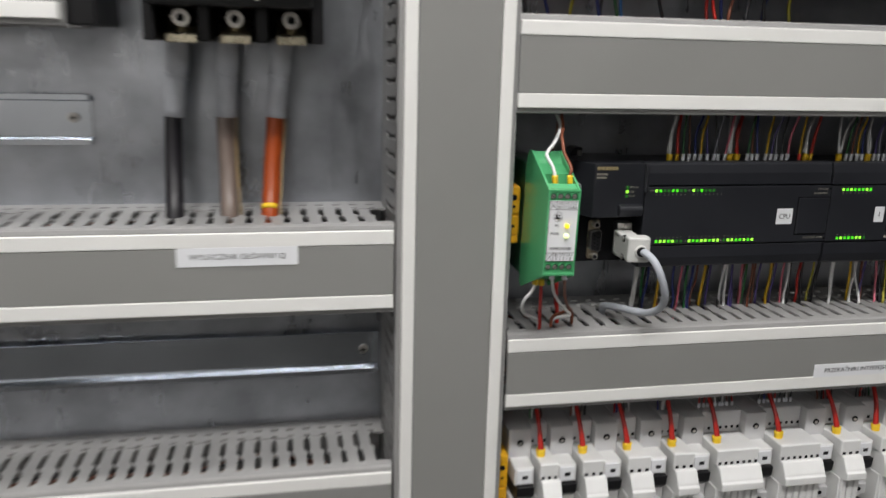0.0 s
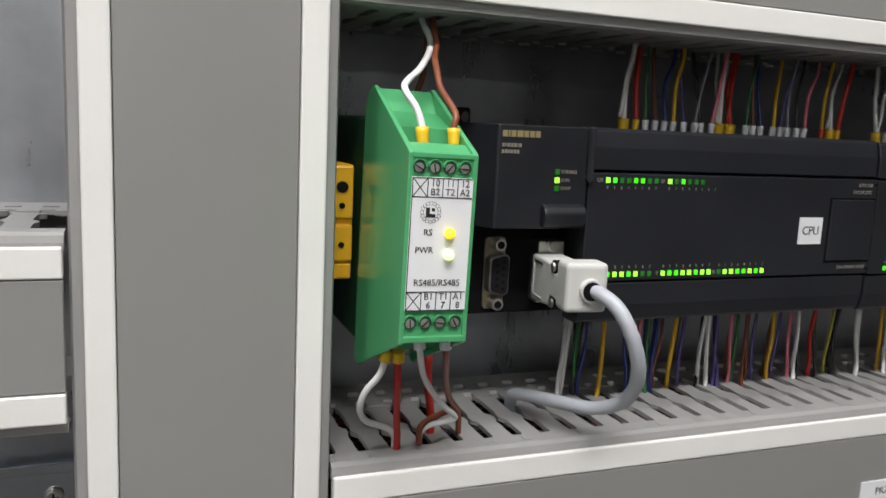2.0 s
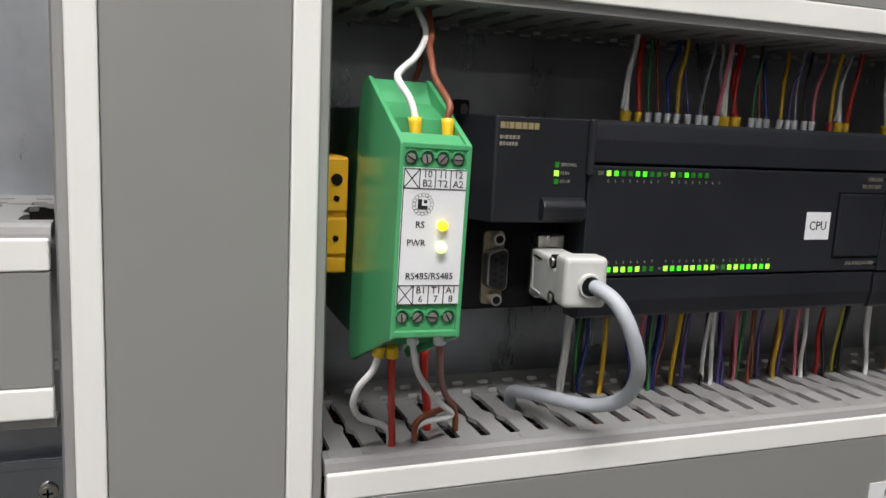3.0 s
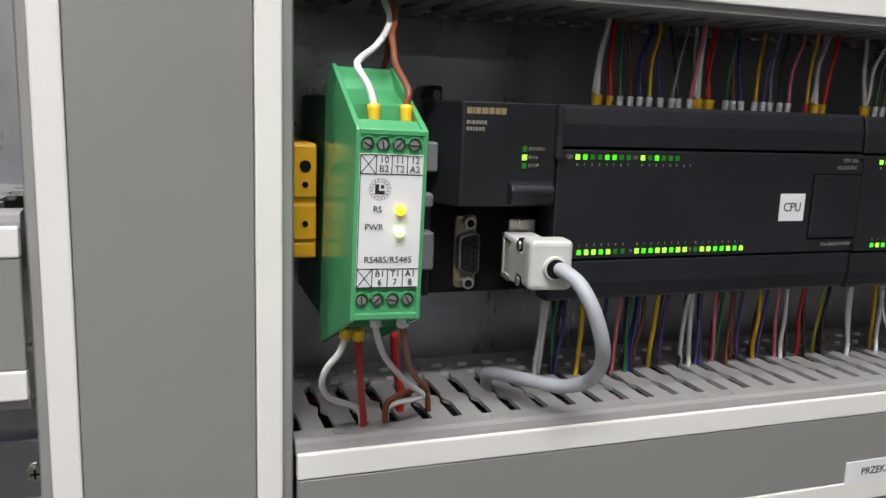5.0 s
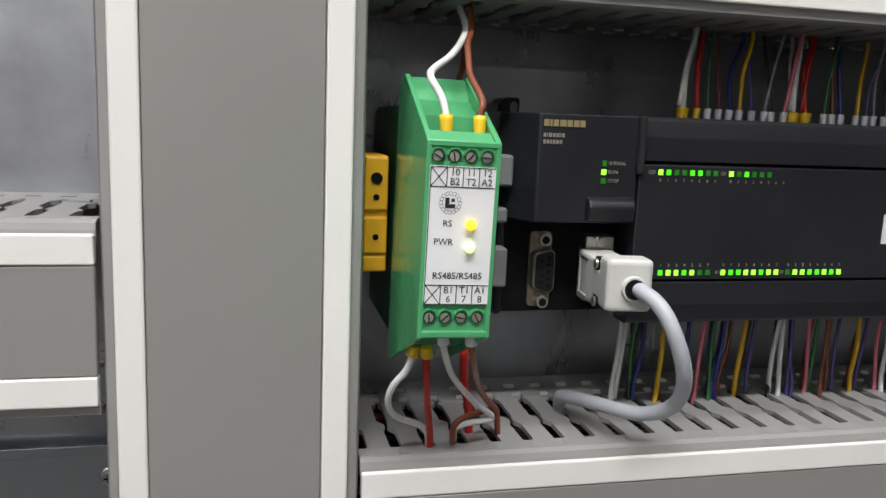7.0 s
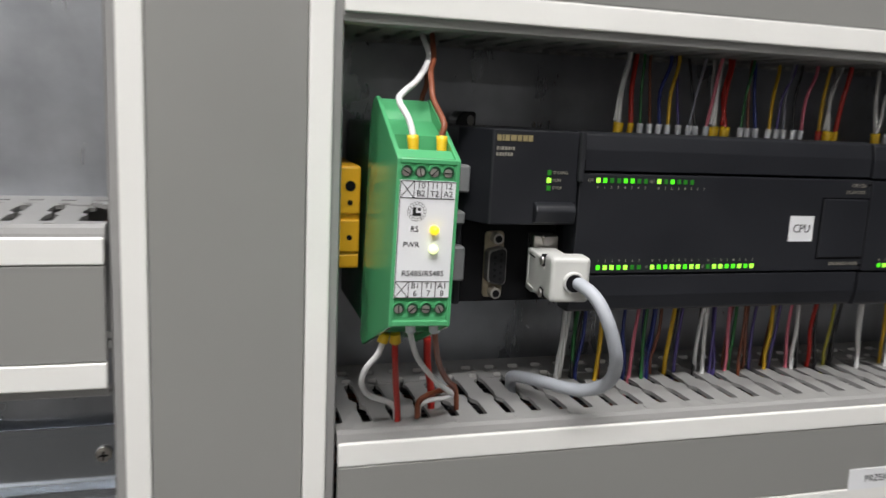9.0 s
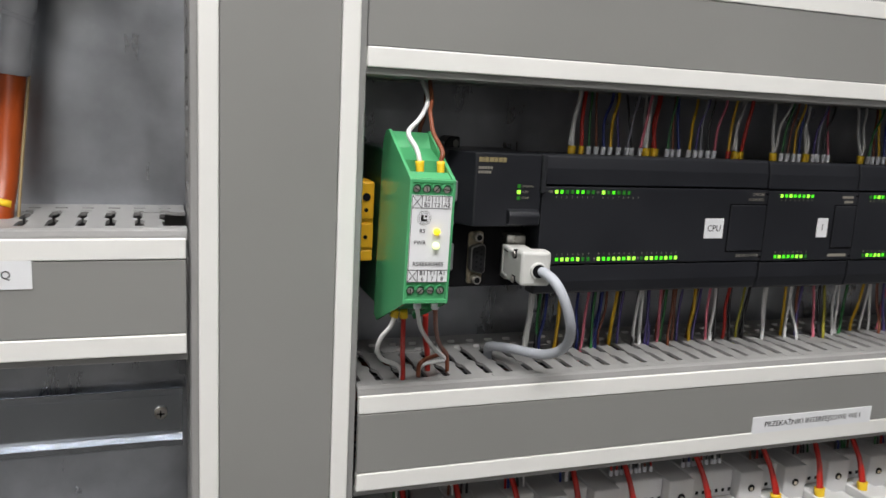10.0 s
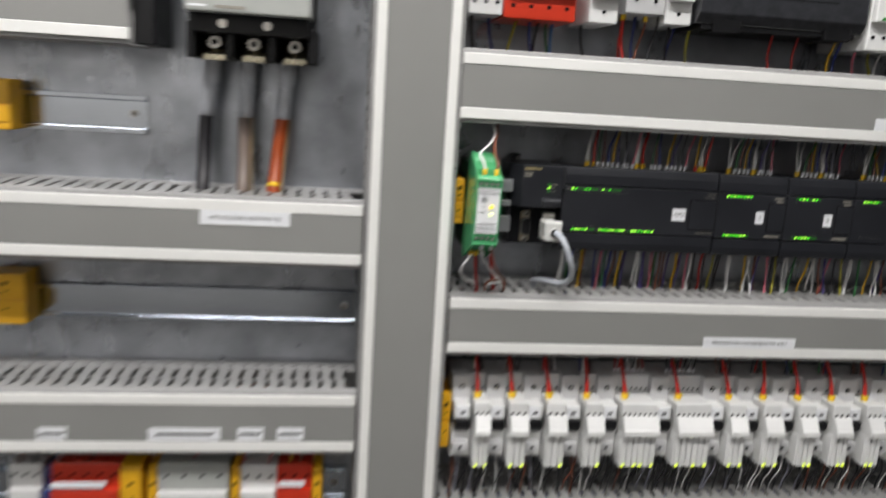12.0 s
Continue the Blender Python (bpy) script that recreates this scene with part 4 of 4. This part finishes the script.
# ---- interface relays ----
RELAY_H = 0.956
RELAY_Z = 1.1577 - 1.1517 * RELAY_H


def clamp_block(x):
    """Grey end clamp with a screw hole, tag holder and black retaining lever."""
    t = thing("relay_holder", "grey relay holder with white tag and black retaining lever", "relay", "relay holders", at=(x, 0, RELAY_Z))
    t.scale = (1, 1, RELAY_H)
    part("clamp", box(B(), -0.0095, 0.0095, 0.0250, 0.0750, 1.1335, 1.1640, 0.0010, 2), relay_grey, t)
    hole = part("screw_hole", cyl(B(), (0, 0.0249, 1.1517), 0.0026, 0.0010, "y", 18), recess_shade, t)
    part("screw", cyl(B(), (0, 0.0246, 1.1512), 0.0014, 0.0008, "y", 10), steel, hole)
    part("tag_carrier", box(B(), -0.0085, 0.0070, 0.0080, 0.0740, 1.1235, 1.1390, 0.0008), relay_white, t)
    tag = part("tag", box(B(), -0.0068, 0.0052, 0.0068, 0.0085, 1.1252, 1.1376, 0.0005), paper, t, "white marker tag")
    part("tag_text", box(B(), -0.0028, 0.0016, 0.0066, 0.0070, 1.1296, 1.1326), ink, tag)
    part("lever", prism(B(), [(0.0040, 1.1240), (0.0050, 1.1150), (0.0120, 1.1085), (0.0400, 1.1085), (0.0400, 1.1240)], "x", -0.0072, 0.0068, 0.0006), black_plastic, t, "black retaining lever")
    part("base", box(B(), -0.0092, 0.0092, 0.0140, 0.0745, 1.0800, 1.1080, 0.0008), relay_white, t)
    part("lower_terminal", box(B(), -0.0085, 0.0060, 0.0060, 0.0300, 1.0880, 1.0990, 0.0008), relay_grey, t)
    part("lower_hole", cyl(B(), (-0.0015, 0.0059, 1.0935), 0.0018, 0.0008, "y", 12), recess_shade, t)
    return t


def relay(x, w, leds, group="interface relays"):
    """White plug-in relay: terminal comb, sloped hood and ribbed front with status lights."""
    t = thing("interface_relay", "white plug-in relay with lit yellow-green lights" if leds else "white plug-in relay with ribbed front", "relay", group, at=(x, 0, RELAY_Z))
    t.scale = (1, 1, RELAY_H)
    part("socket_comb", box(B(), 0.0002, w - 0.0002, 0.0020, 0.0740, 1.1300, 1.1442, 0.0008), relay_white, t)
    n = max(3, round(w / 0.0055))
    for i in range(n):
        part("wire_entry", box(B(), (i + 0.28) * w / n, (i + 0.72) * w / n, 0.0017, 0.0030, 1.1312, 1.1336), recess_shade, t)
    part("socket_back", box(B(), 0.0006, w - 0.0006, 0.0320, 0.0745, 1.1440, 1.1640, 0.0008), relay_grey, t)
    for i in range(n):
        part("socket_hole", box(B(), (i + 0.3) * w / n, (i + 0.7) * w / n, 0.0317, 0.0325, 1.1475, 1.1500), recess_shade, t)
    hood = [(-0.0005, 1.1302), (-0.0058, 1.1205), (-0.0060, 1.1190), (-0.0080, 1.1184), (-0.0082, 1.1118), (-0.0040, 1.1100), (0.0300, 1.1100), (0.0300, 1.1302)]
    part("hood", prism(B(), hood, "x", 0.0012, w + 0.0012, 0.0006), relay_white, t)
    m = max(3, round(w / 0.0062))
    bw = (w - 0.0010) / m
    for i in range(m):
        part("rib", box(B(), 0.0016 + i * bw, 0.0016 + (i + 1) * bw - 0.0010, -0.0030, 0.0300, 1.0765, 1.1102, 0.0006), relay_white, t)
    part("core", box(B(), 0.0006, w + 0.0006, 0.0000, 0.0740, 1.0760, 1.1101, 0.0004), relay_white, t)
    for i in range(m):
        if i in leds:
            part("status_led", box(B(), 0.0016 + (i + 0.15) * bw, 0.0016 + (i + 0.65) * bw, -0.0040, -0.0026, 1.0772, 1.0796, 0.0003), led_relay, t, "lit yellow-green light")
    return t


HOLES = [-0.0359, -0.0016, 0.0357, 0.0742, 0.1116, 0.1676, 0.2237, 0.2611, 0.2994, 0.3368, 0.3742, 0.4105, 0.4474, 0.4843]
LEDS = [(0, 2), (0, 2), (2,), (2,), (0, 2, 3, 5), (0, 3, 5), (0, 2), (0, 2), (1, 2), (1, 2), (0, 1), (0, 2), (1,), (2,)]
TANGLE = {}
for i, x in enumerate(HOLES[:-1]):
    clamp_block(x)
    w = HOLES[i + 1] - x - 0.0195
    relay(x + 0.0097, w + 0.0002, LEDS[i])
    wx = x + 0.0135 + (0.002 if w > 0.03 else 0)
    lean = random.uniform(-0.003, 0.003) + (0.004 if i > 6 else 0)
    for k in range(2):
        wire([(wx + k * 0.0012, 0.0160, 1.1495), (wx + k * 0.0012, 0.0170, 1.1570), (wx + lean * 0.5, 0.0230, 1.1720), (wx + lean, 0.0340, 1.1860), (wx + lean * 1.3, 0.0420, 1.2020), (wx + lean * 1.3, 0.043, 1.215)], "red", 0.0018, "yellow", 0.0065, "red wire with yellow ferrule feeding a relay", "relay feed wires", seg=7, steps=4)
    # Mostly black wires, their number raised to darken the shaded gap.
    n = 5 if w < 0.03 else 9
    for k in range(n):
        c = random.choice(("black", "black", "black", "green", "white", "black", "blue", "brown", "red"))
        px = x + 0.0115 + k * (w - 0.003) / n + random.uniform(0, 0.002)
        wire([(px, 0.0420, 1.1680), (px, 0.0425, 1.1740), (px + random.uniform(-0.003, 0.003), 0.045, 1.1850), (px + random.uniform(-0.004, 0.004), 0.0470, 1.2020), (px, 0.048, 1.214)], c, 0.0008, "white" if w > 0.03 else None, 0.0050, "", "relay signal wires", seg=6, steps=3)
    # Thin outgoing wires, with extra black ones that deepen the shade below.
    n = 8 if w < 0.03 else 12
    for k in range(n):
        c = random.choice(("grey", "white", "black", "black", "brown", "black", "black"))
        px = x - 0.006 + k * (w + 0.019) / n + random.uniform(-0.002, 0.002)
        d = random.uniform(-0.012, 0.004)
        path = [(px, 0.0260, 1.0900), (px, 0.0240, 1.0820), (px + d * 0.4, 0.0200, 1.0700), (px + d, 0.0240, 1.0540), (px + d, 0.026, 1.0360)]
        tube(TANGLE.setdefault(c, B()), [Vector(p) for p in path], 0.0009, 6, 3)
tangle = thing("wire_tangle", "tangle of thin wires hanging below the relays, extra black ones deepening the shade", "wires", kind="stuff")
for c, bm in TANGLE.items():
    part("insulation", bm, WIRES[c], tangle)
fuse_terminal(-0.0560, -0.0470, 0.0180, 1.1240, 0.0560, "yellow plastic end terminal beside the relays")


# ---- main breaker with its cables ----
def breaker():
    t = thing("circuit_breaker", "grey moulded main circuit breaker with black terminal cover", "circuit breaker", at=(-0.2402, 0, 0.0050))
    part("body", box(B(), -0.0500, 0.0500, -0.0220, 0.0820, 1.4870, 1.6300, 0.0015, 2), mccb_grey, t)
    part("base", box(B(), -0.0525, 0.0525, 0.0300, 0.0822, 1.4800, 1.6320, 0.0015, 2), black_plastic, t)
    part("terminal_cover", box(B(), -0.0500, 0.0480, -0.0040, 0.0500, 1.4720, 1.4872, 0.0010), black_plastic, t)
    for k in range(4):
        x = (-0.0500, -0.0178, 0.0168, 0.0510)[k]
        part("barrier", box(B(), x - 0.0035, x + 0.0035, 0.0060, 0.0770, 1.4510, 1.4800, 0.0008), black_plastic, t)
    part("cavity", box(B(), -0.0480, 0.0490, 0.0480, 0.0800, 1.4515, 1.4800), recess_shade, t)
    for x in (-0.0340, -0.0005, 0.0350):
        lug = part("terminal_lug", prism(B(), [(0.0280, 1.4500), (0.0280, 1.4560), (0.0400, 1.4670), (0.0600, 1.4670), (0.0600, 1.4500)], "x", x - 0.0100, x + 0.0100, 0.0008), brass, t, "tinned terminal lug")
        bm = B()
        cyl(bm, (x, 0.0330, 1.4655), 0.0062, 0.0080, "y", 20, 0.0054)
        s = part("bolt", bm, steel, lug)
        cyl_b = cyl(B(), (x, 0.0286, 1.4655), 0.0026, 0.0012, "y", 18)
        part("bolt_socket", cyl_b, recess_shade, s)
    for x in (-0.0225, 0.0140):
        part("cover_screw", cyl(B(), (x, -0.0040, 1.4795), 0.0038, 0.0022, "y", 18), steel, t)
    part("rating_mark", box(B(), -0.0470, -0.0330, -0.0223, -0.0215, 1.4905, 1.4925), paper, t)
    part("rating_mark", box(B(), -0.0260, -0.0020, -0.0223, -0.0215, 1.4900, 1.4925), print_grey, t)
    return t


breaker()
for x0, x1, x2, x3, col, txt in ((-0.2792, -0.2846, -0.2862, -0.2856, "black", "thick black power cable with grey shrink sleeve"), (-0.2470, -0.2503, -0.2506, -0.2496, "taupe", "thick grey-brown power cable with grey shrink sleeve"), (-0.2118, -0.2168, -0.2200, -0.2226, "orange", "thick orange power cable with grey shrink sleeve")):
    c = thing("power_cable", txt, "cable", "main power cables", at=(x0, 0.056, 1.46))
    def L(pts):
        return [(x - x0, y - 0.056, z - 1.46) for x, y, z in pts]
    part("jacket", tube(B(), L([(x1, 0.056, 1.4120), (x1 - 0.001, 0.055, 1.4000), (x2, 0.052, 1.3750), ((x2 + x3) / 2, 0.045, 1.3560), (x3, 0.036, 1.3380), (x3 - 0.001, 0.034, 1.3100)]), 0.0059, 18, 5), WIRES[col], c)
    sl = part("shrink_sleeve", tube(B(), L([(x0, 0.050, 1.4600), (x0 - 0.001, 0.055, 1.4430), ((x0 + x1) / 2, 0.056, 1.4320), (x1, 0.056, 1.4060)]), 0.0070, 18, 5, lambda u: 0.0075 if u < 0.55 else 0.0068), sleeve_grey, c, "grey heat-shrink sleeve")
    mid = ((x0 + x1) / 2, 0.0558, 1.4330)
    part("sleeve_ring", tube(B(), L([(mid[0] + 0.0003, mid[1], mid[2] + 0.001), mid, (mid[0] - 0.0003, mid[1], mid[2] - 0.001)]), 0.0078, 18, 2), sleeve_grey, sl)
    if col == "orange":
        part("tape_mark", tube(B(), L([(x3 + 0.0002, 0.0395, 1.3470), (x3, 0.0380, 1.3440)]), 0.00610, 18, 2), yellow_ferrule, c, "yellow tape ring")
    if col != "black":
        part("shield_braid", tube(B(), L([(x1 + 0.0066, 0.055, 1.4060), (x2 + 0.0066, 0.050, 1.3720), (x3 + 0.0075, 0.040, 1.3400), (x3 + 0.007, 0.036, 1.325)]), 0.0008, 6, 4), WIRES["straw"], c, "frayed tan strands beside the cable")


# ---- lower left terminals ----
def block_device(name, label, category, x0, x1, y0, z0, z1, mat, group, slots=4, top=None):
    t = thing(name, label, category, group, at=(x0, y0, z0))
    w, h = x1 - x0, z1 - z0
    part("body", box(B(), 0, w, 0.0015, 0.0750 - y0, 0, h, 0.0010, 2), mat, t)
    part("front_step", box(B(), 0.0008, w - 0.0008, -0.0060, 0.0020, h * 0.25, h * 0.72, 0.0012, 2), top or mat, t)
    for i in range(slots):
        cx = w * (i + 0.5) / slots
        part("screw_hole", cyl(B(), (cx, 0.0013, h * 0.87), 0.0018, 0.0010, "y", 12), recess_shade, t)
        part("screw_hole", cyl(B(), (cx, 0.0013, h * 0.12), 0.0018, 0.0010, "y", 12), recess_shade, t)
    return t


TG = "lower rail terminals"
block_device("terminal_block", "white and grey terminal blocks on the rail", "terminal", -0.4600, -0.4300, 0.0250, 0.9950, 1.0750, relay_white, TG, 3)
block_device("terminal_block", "dark blue terminal block on the rail", "terminal", -0.4298, -0.4210, 0.0250, 0.9950, 1.0700, blue_plastic, TG, 1)
block_device("fuse_holder", "red fuse holder row with white caps", "fuse", -0.4205, -0.3580, 0.0200, 0.9900, 1.0780, red_plastic, TG, 5)
fuse_terminal(-0.3575, -0.3380, 0.0150, 1.0320, 0.0900, "yellow end terminal beside the red fuse holders")
fuse_terminal(-0.3330, -0.3240, 0.0180, 1.0320, 0.0850, "yellow end terminal beside the grey modular device")
block_device("modular_breaker", "light grey modular breaker with blank white front", "circuit breaker", -0.3235, -0.2580, 0.0150, 0.9850, 1.0800, mccb_grey, TG, 4, relay_white)
fuse_terminal(-0.2560, -0.2480, 0.0180, 1.0320, 0.0850, "yellow end terminal between grey and white devices")
block_device("terminal_block", "white terminal blocks next to a red fuse holder", "terminal", -0.2475, -0.2130, 0.0220, 0.9900, 1.0740, relay_white, TG, 3)
block_device("fuse_holder", "red fuse holder with white cap on the rail", "fuse", -0.2125, -0.1790, 0.0200, 0.9900, 1.0760, red_plastic, TG, 3)
fuse_terminal(-0.1785, -0.1690, 0.0180, 1.0320, 0.0850, "yellow end terminal next to a red fuse holder")
for x0, x1, z in ((-0.4185, -0.3700, 1.0600), (-0.2105, -0.1860, 1.0600)):
    part_label = tagged(part("marker_strip", box(B(), x0, x1, 0.0120, 0.0150, z - 0.0028, z + 0.0028, 0.0006), paper, None), "white marker strip on the red fuse holders", "label", "marker strips")
for x in (-0.415, -0.400, -0.386, -0.372, -0.330, -0.29, -0.2, -0.19, -0.245, -0.22, -0.45, -0.437):
    c = random.choice(("red", "black", "brown", "red", "yellow", "grey"))
    wire([(x, 0.0300, 1.0750), (x, 0.0310, 1.0800), (x + random.uniform(-0.004, 0.004), 0.036, 1.0880), (x, 0.040, 1.0990), (x, 0.041, 1.11)], c, 0.0013, None, 0, "", "lower terminal wires", seg=6, steps=3)
fuse_terminal(-0.4790, -0.4440, 0.0420, 1.2300, 0.0480, "yellow terminal block at the end of the bare rail")
fuse_terminal(-0.4790, -0.4500, 0.0420, 1.4060, 0.0440, "yellow terminal block at the end of the short rail")
tagged(part("spacer", box(B(), -0.338, -0.3205, 0.012, PLATE, 1.4640, 1.53, 0.001), black_plastic, None), "dark brown spacer behind the short duct", "spacer")


# ---- upper right devices ----
UG = "upper rail devices"
block_device("modular_breaker", "white modular device above the duct", "circuit breaker", -0.0560, -0.0262, 0.0060, 1.5085, 1.5980, relay_white, UG, 3)
block_device("surge_arrester", "bright red modular device above the duct", "arrester", -0.0255, 0.0387, 0.0030, 1.5067, 1.5980, red_plastic, UG, 4)
block_device("terminal_block", "white single terminal with a dark screw hole", "terminal", 0.0522, 0.0785, 0.0060, 1.5080, 1.5900, relay_white, UG, 1)
block_device("power_supply", "light grey power supply with dark screw holes", "power supply", 0.0860, 0.1220, 0.0080, 1.5190, 1.6150, relay_grey, UG, 2)
block_device("terminal_block", "white end terminal with a dark screw hole", "terminal", 0.1228, 0.1468, 0.0060, 1.5115, 1.5900, relay_white, UG, 1)


def network_device(x0, x1, z0):
    t = thing("network_device", "dark grey boxy device with black clip feet", "controller", UG, at=(x0, 0, z0))
    w = x1 - x0
    part("body", prism(B(), [(0.0020, 0.0040), (-0.0040, 0.0130), (-0.0040, 0.1000), (0.0740, 0.1000), (0.0740, 0.0040)], "x", 0, w, 0.0012, 2), plc_gloss, t)
    part("lower_rim", box(B(), 0.0060, w - 0.0060, 0.0030, 0.0700, -0.0005, 0.0042, 0.0008), black_plastic, t)
    for x in (0.0160, w - 0.0380):
        part("clip_foot", box(B(), x, x + 0.0260, -0.0010, 0.0300, -0.0030, 0.0090, 0.0010), black_plastic, t, "black clip foot")
    part("vent_line", box(B(), 0.0300, w - 0.0300, -0.0043, -0.0030, 0.0290, 0.0298), recess_shade, t)
    return t


network_device(0.1490, 0.3105, 1.5100)
block_device("relay_module", "white relay module with yellow-green lights", "relay", 0.3130, 0.4400, -0.0050, 1.5007, 1.5980, relay_white, UG, 12)
for i in range(9):
    tagged(part("status_led", box(B(), 0.3200 + i * 0.008, 0.3230 + i * 0.008, -0.0120, -0.0108, 1.5270, 1.5295), led_relay if i % 3 else led_dim, None), "small lit indicator on the relay module", "light", "upper module lights")
for x, c in ((-0.050, "black"), (-0.032, "blue"), (-0.008, "olive"), (0.004, "blue"), (0.014, "black"), (0.022, "green"), (0.028, "lightblue"), (0.055, "black"), (0.090, "red"), (0.093, "red"), (0.106, "blue"), (0.112, "brown"), (0.122, "black"), (0.138, "black"), (0.146, "blue"), (0.158, "olive"), (0.235, "red"), (0.262, "red"), (0.300, "yellow"), (0.312, "blue"), (0.325, "pink"), (0.342, "olive"), (0.36, "white"), (0.38, "brown")):
    d = random.uniform(-0.006, 0.006)
    y = 0.03 + random.uniform(-0.008, 0.012)
    wire([(x, y, 1.5200), (x, y + 0.001, 1.5080), (x + d * 0.5, y + 0.006, 1.4930), (x + d, y + 0.004, 1.4800), (x + d, y + 0.004, 1.4680)], c, 0.0013, "yellow" if c in ("red", "brown") else None, 0.006, "", "upper device wires", seg=6, steps=3)


# ---- labels on the ducts ----
def duct_label(x0, x1, z0, z1, text, size, label, y=-0.0009, bars=0):
    s = part("label_sticker", box(B(), x0, x1, y - 0.0004, y + 0.0002, z0, z1), paper, None)
    tagged(s, label, "label", "duct labels")
    cx, cz = (x0 + x1) / 2, (z0 + z1) / 2
    if text:
        lettering("sticker_text", text, size, (cx, y - 0.0005, cz), ink, s)
    for i in range(bars):
        w = (x1 - x0) * 0.8
        part("sticker_text", box(B(), x0 + (x1 - x0) * 0.1, x0 + (x1 - x0) * 0.1 + w, y - 0.0005, y - 0.0003, cz - 0.0012, cz + 0.0012), ink, s)
    return s


duct_label(0.1942, 0.2900, 1.2106, 1.2213, "PRZEKAŹNIKI INTERFEJSOWE WE I", 0.0050, "white paper label with black printed capitals")
duct_label(0.3368, 0.4300, 1.4285, 1.4397, "PRZEKAŹNIKI INTERFEJSOWE", 0.0050, "white paper label with black printed capitals")
duct_label(-0.2813, -0.2043, 1.3147, 1.3272, "WYŁĄCZNIK GŁÓWNY Q", 0.0052, "white paper label naming the main switch")
duct_label(-0.4230, -0.3984, 1.1122, 1.1243, "", 0, "small white paper label with a printed line", bars=1)
duct_label(-0.3272, -0.2631, 1.1120, 1.1243, "", 0, "long white paper label with a printed line", bars=1)
duct_label(-0.2479, -0.2242, 1.1122, 1.1248, "", 0, "small white paper label with a printed line", bars=1)
duct_label(-0.2120, -0.1874, 1.1125, 1.1250, "", 0, "small white paper label with a printed line", bars=1)
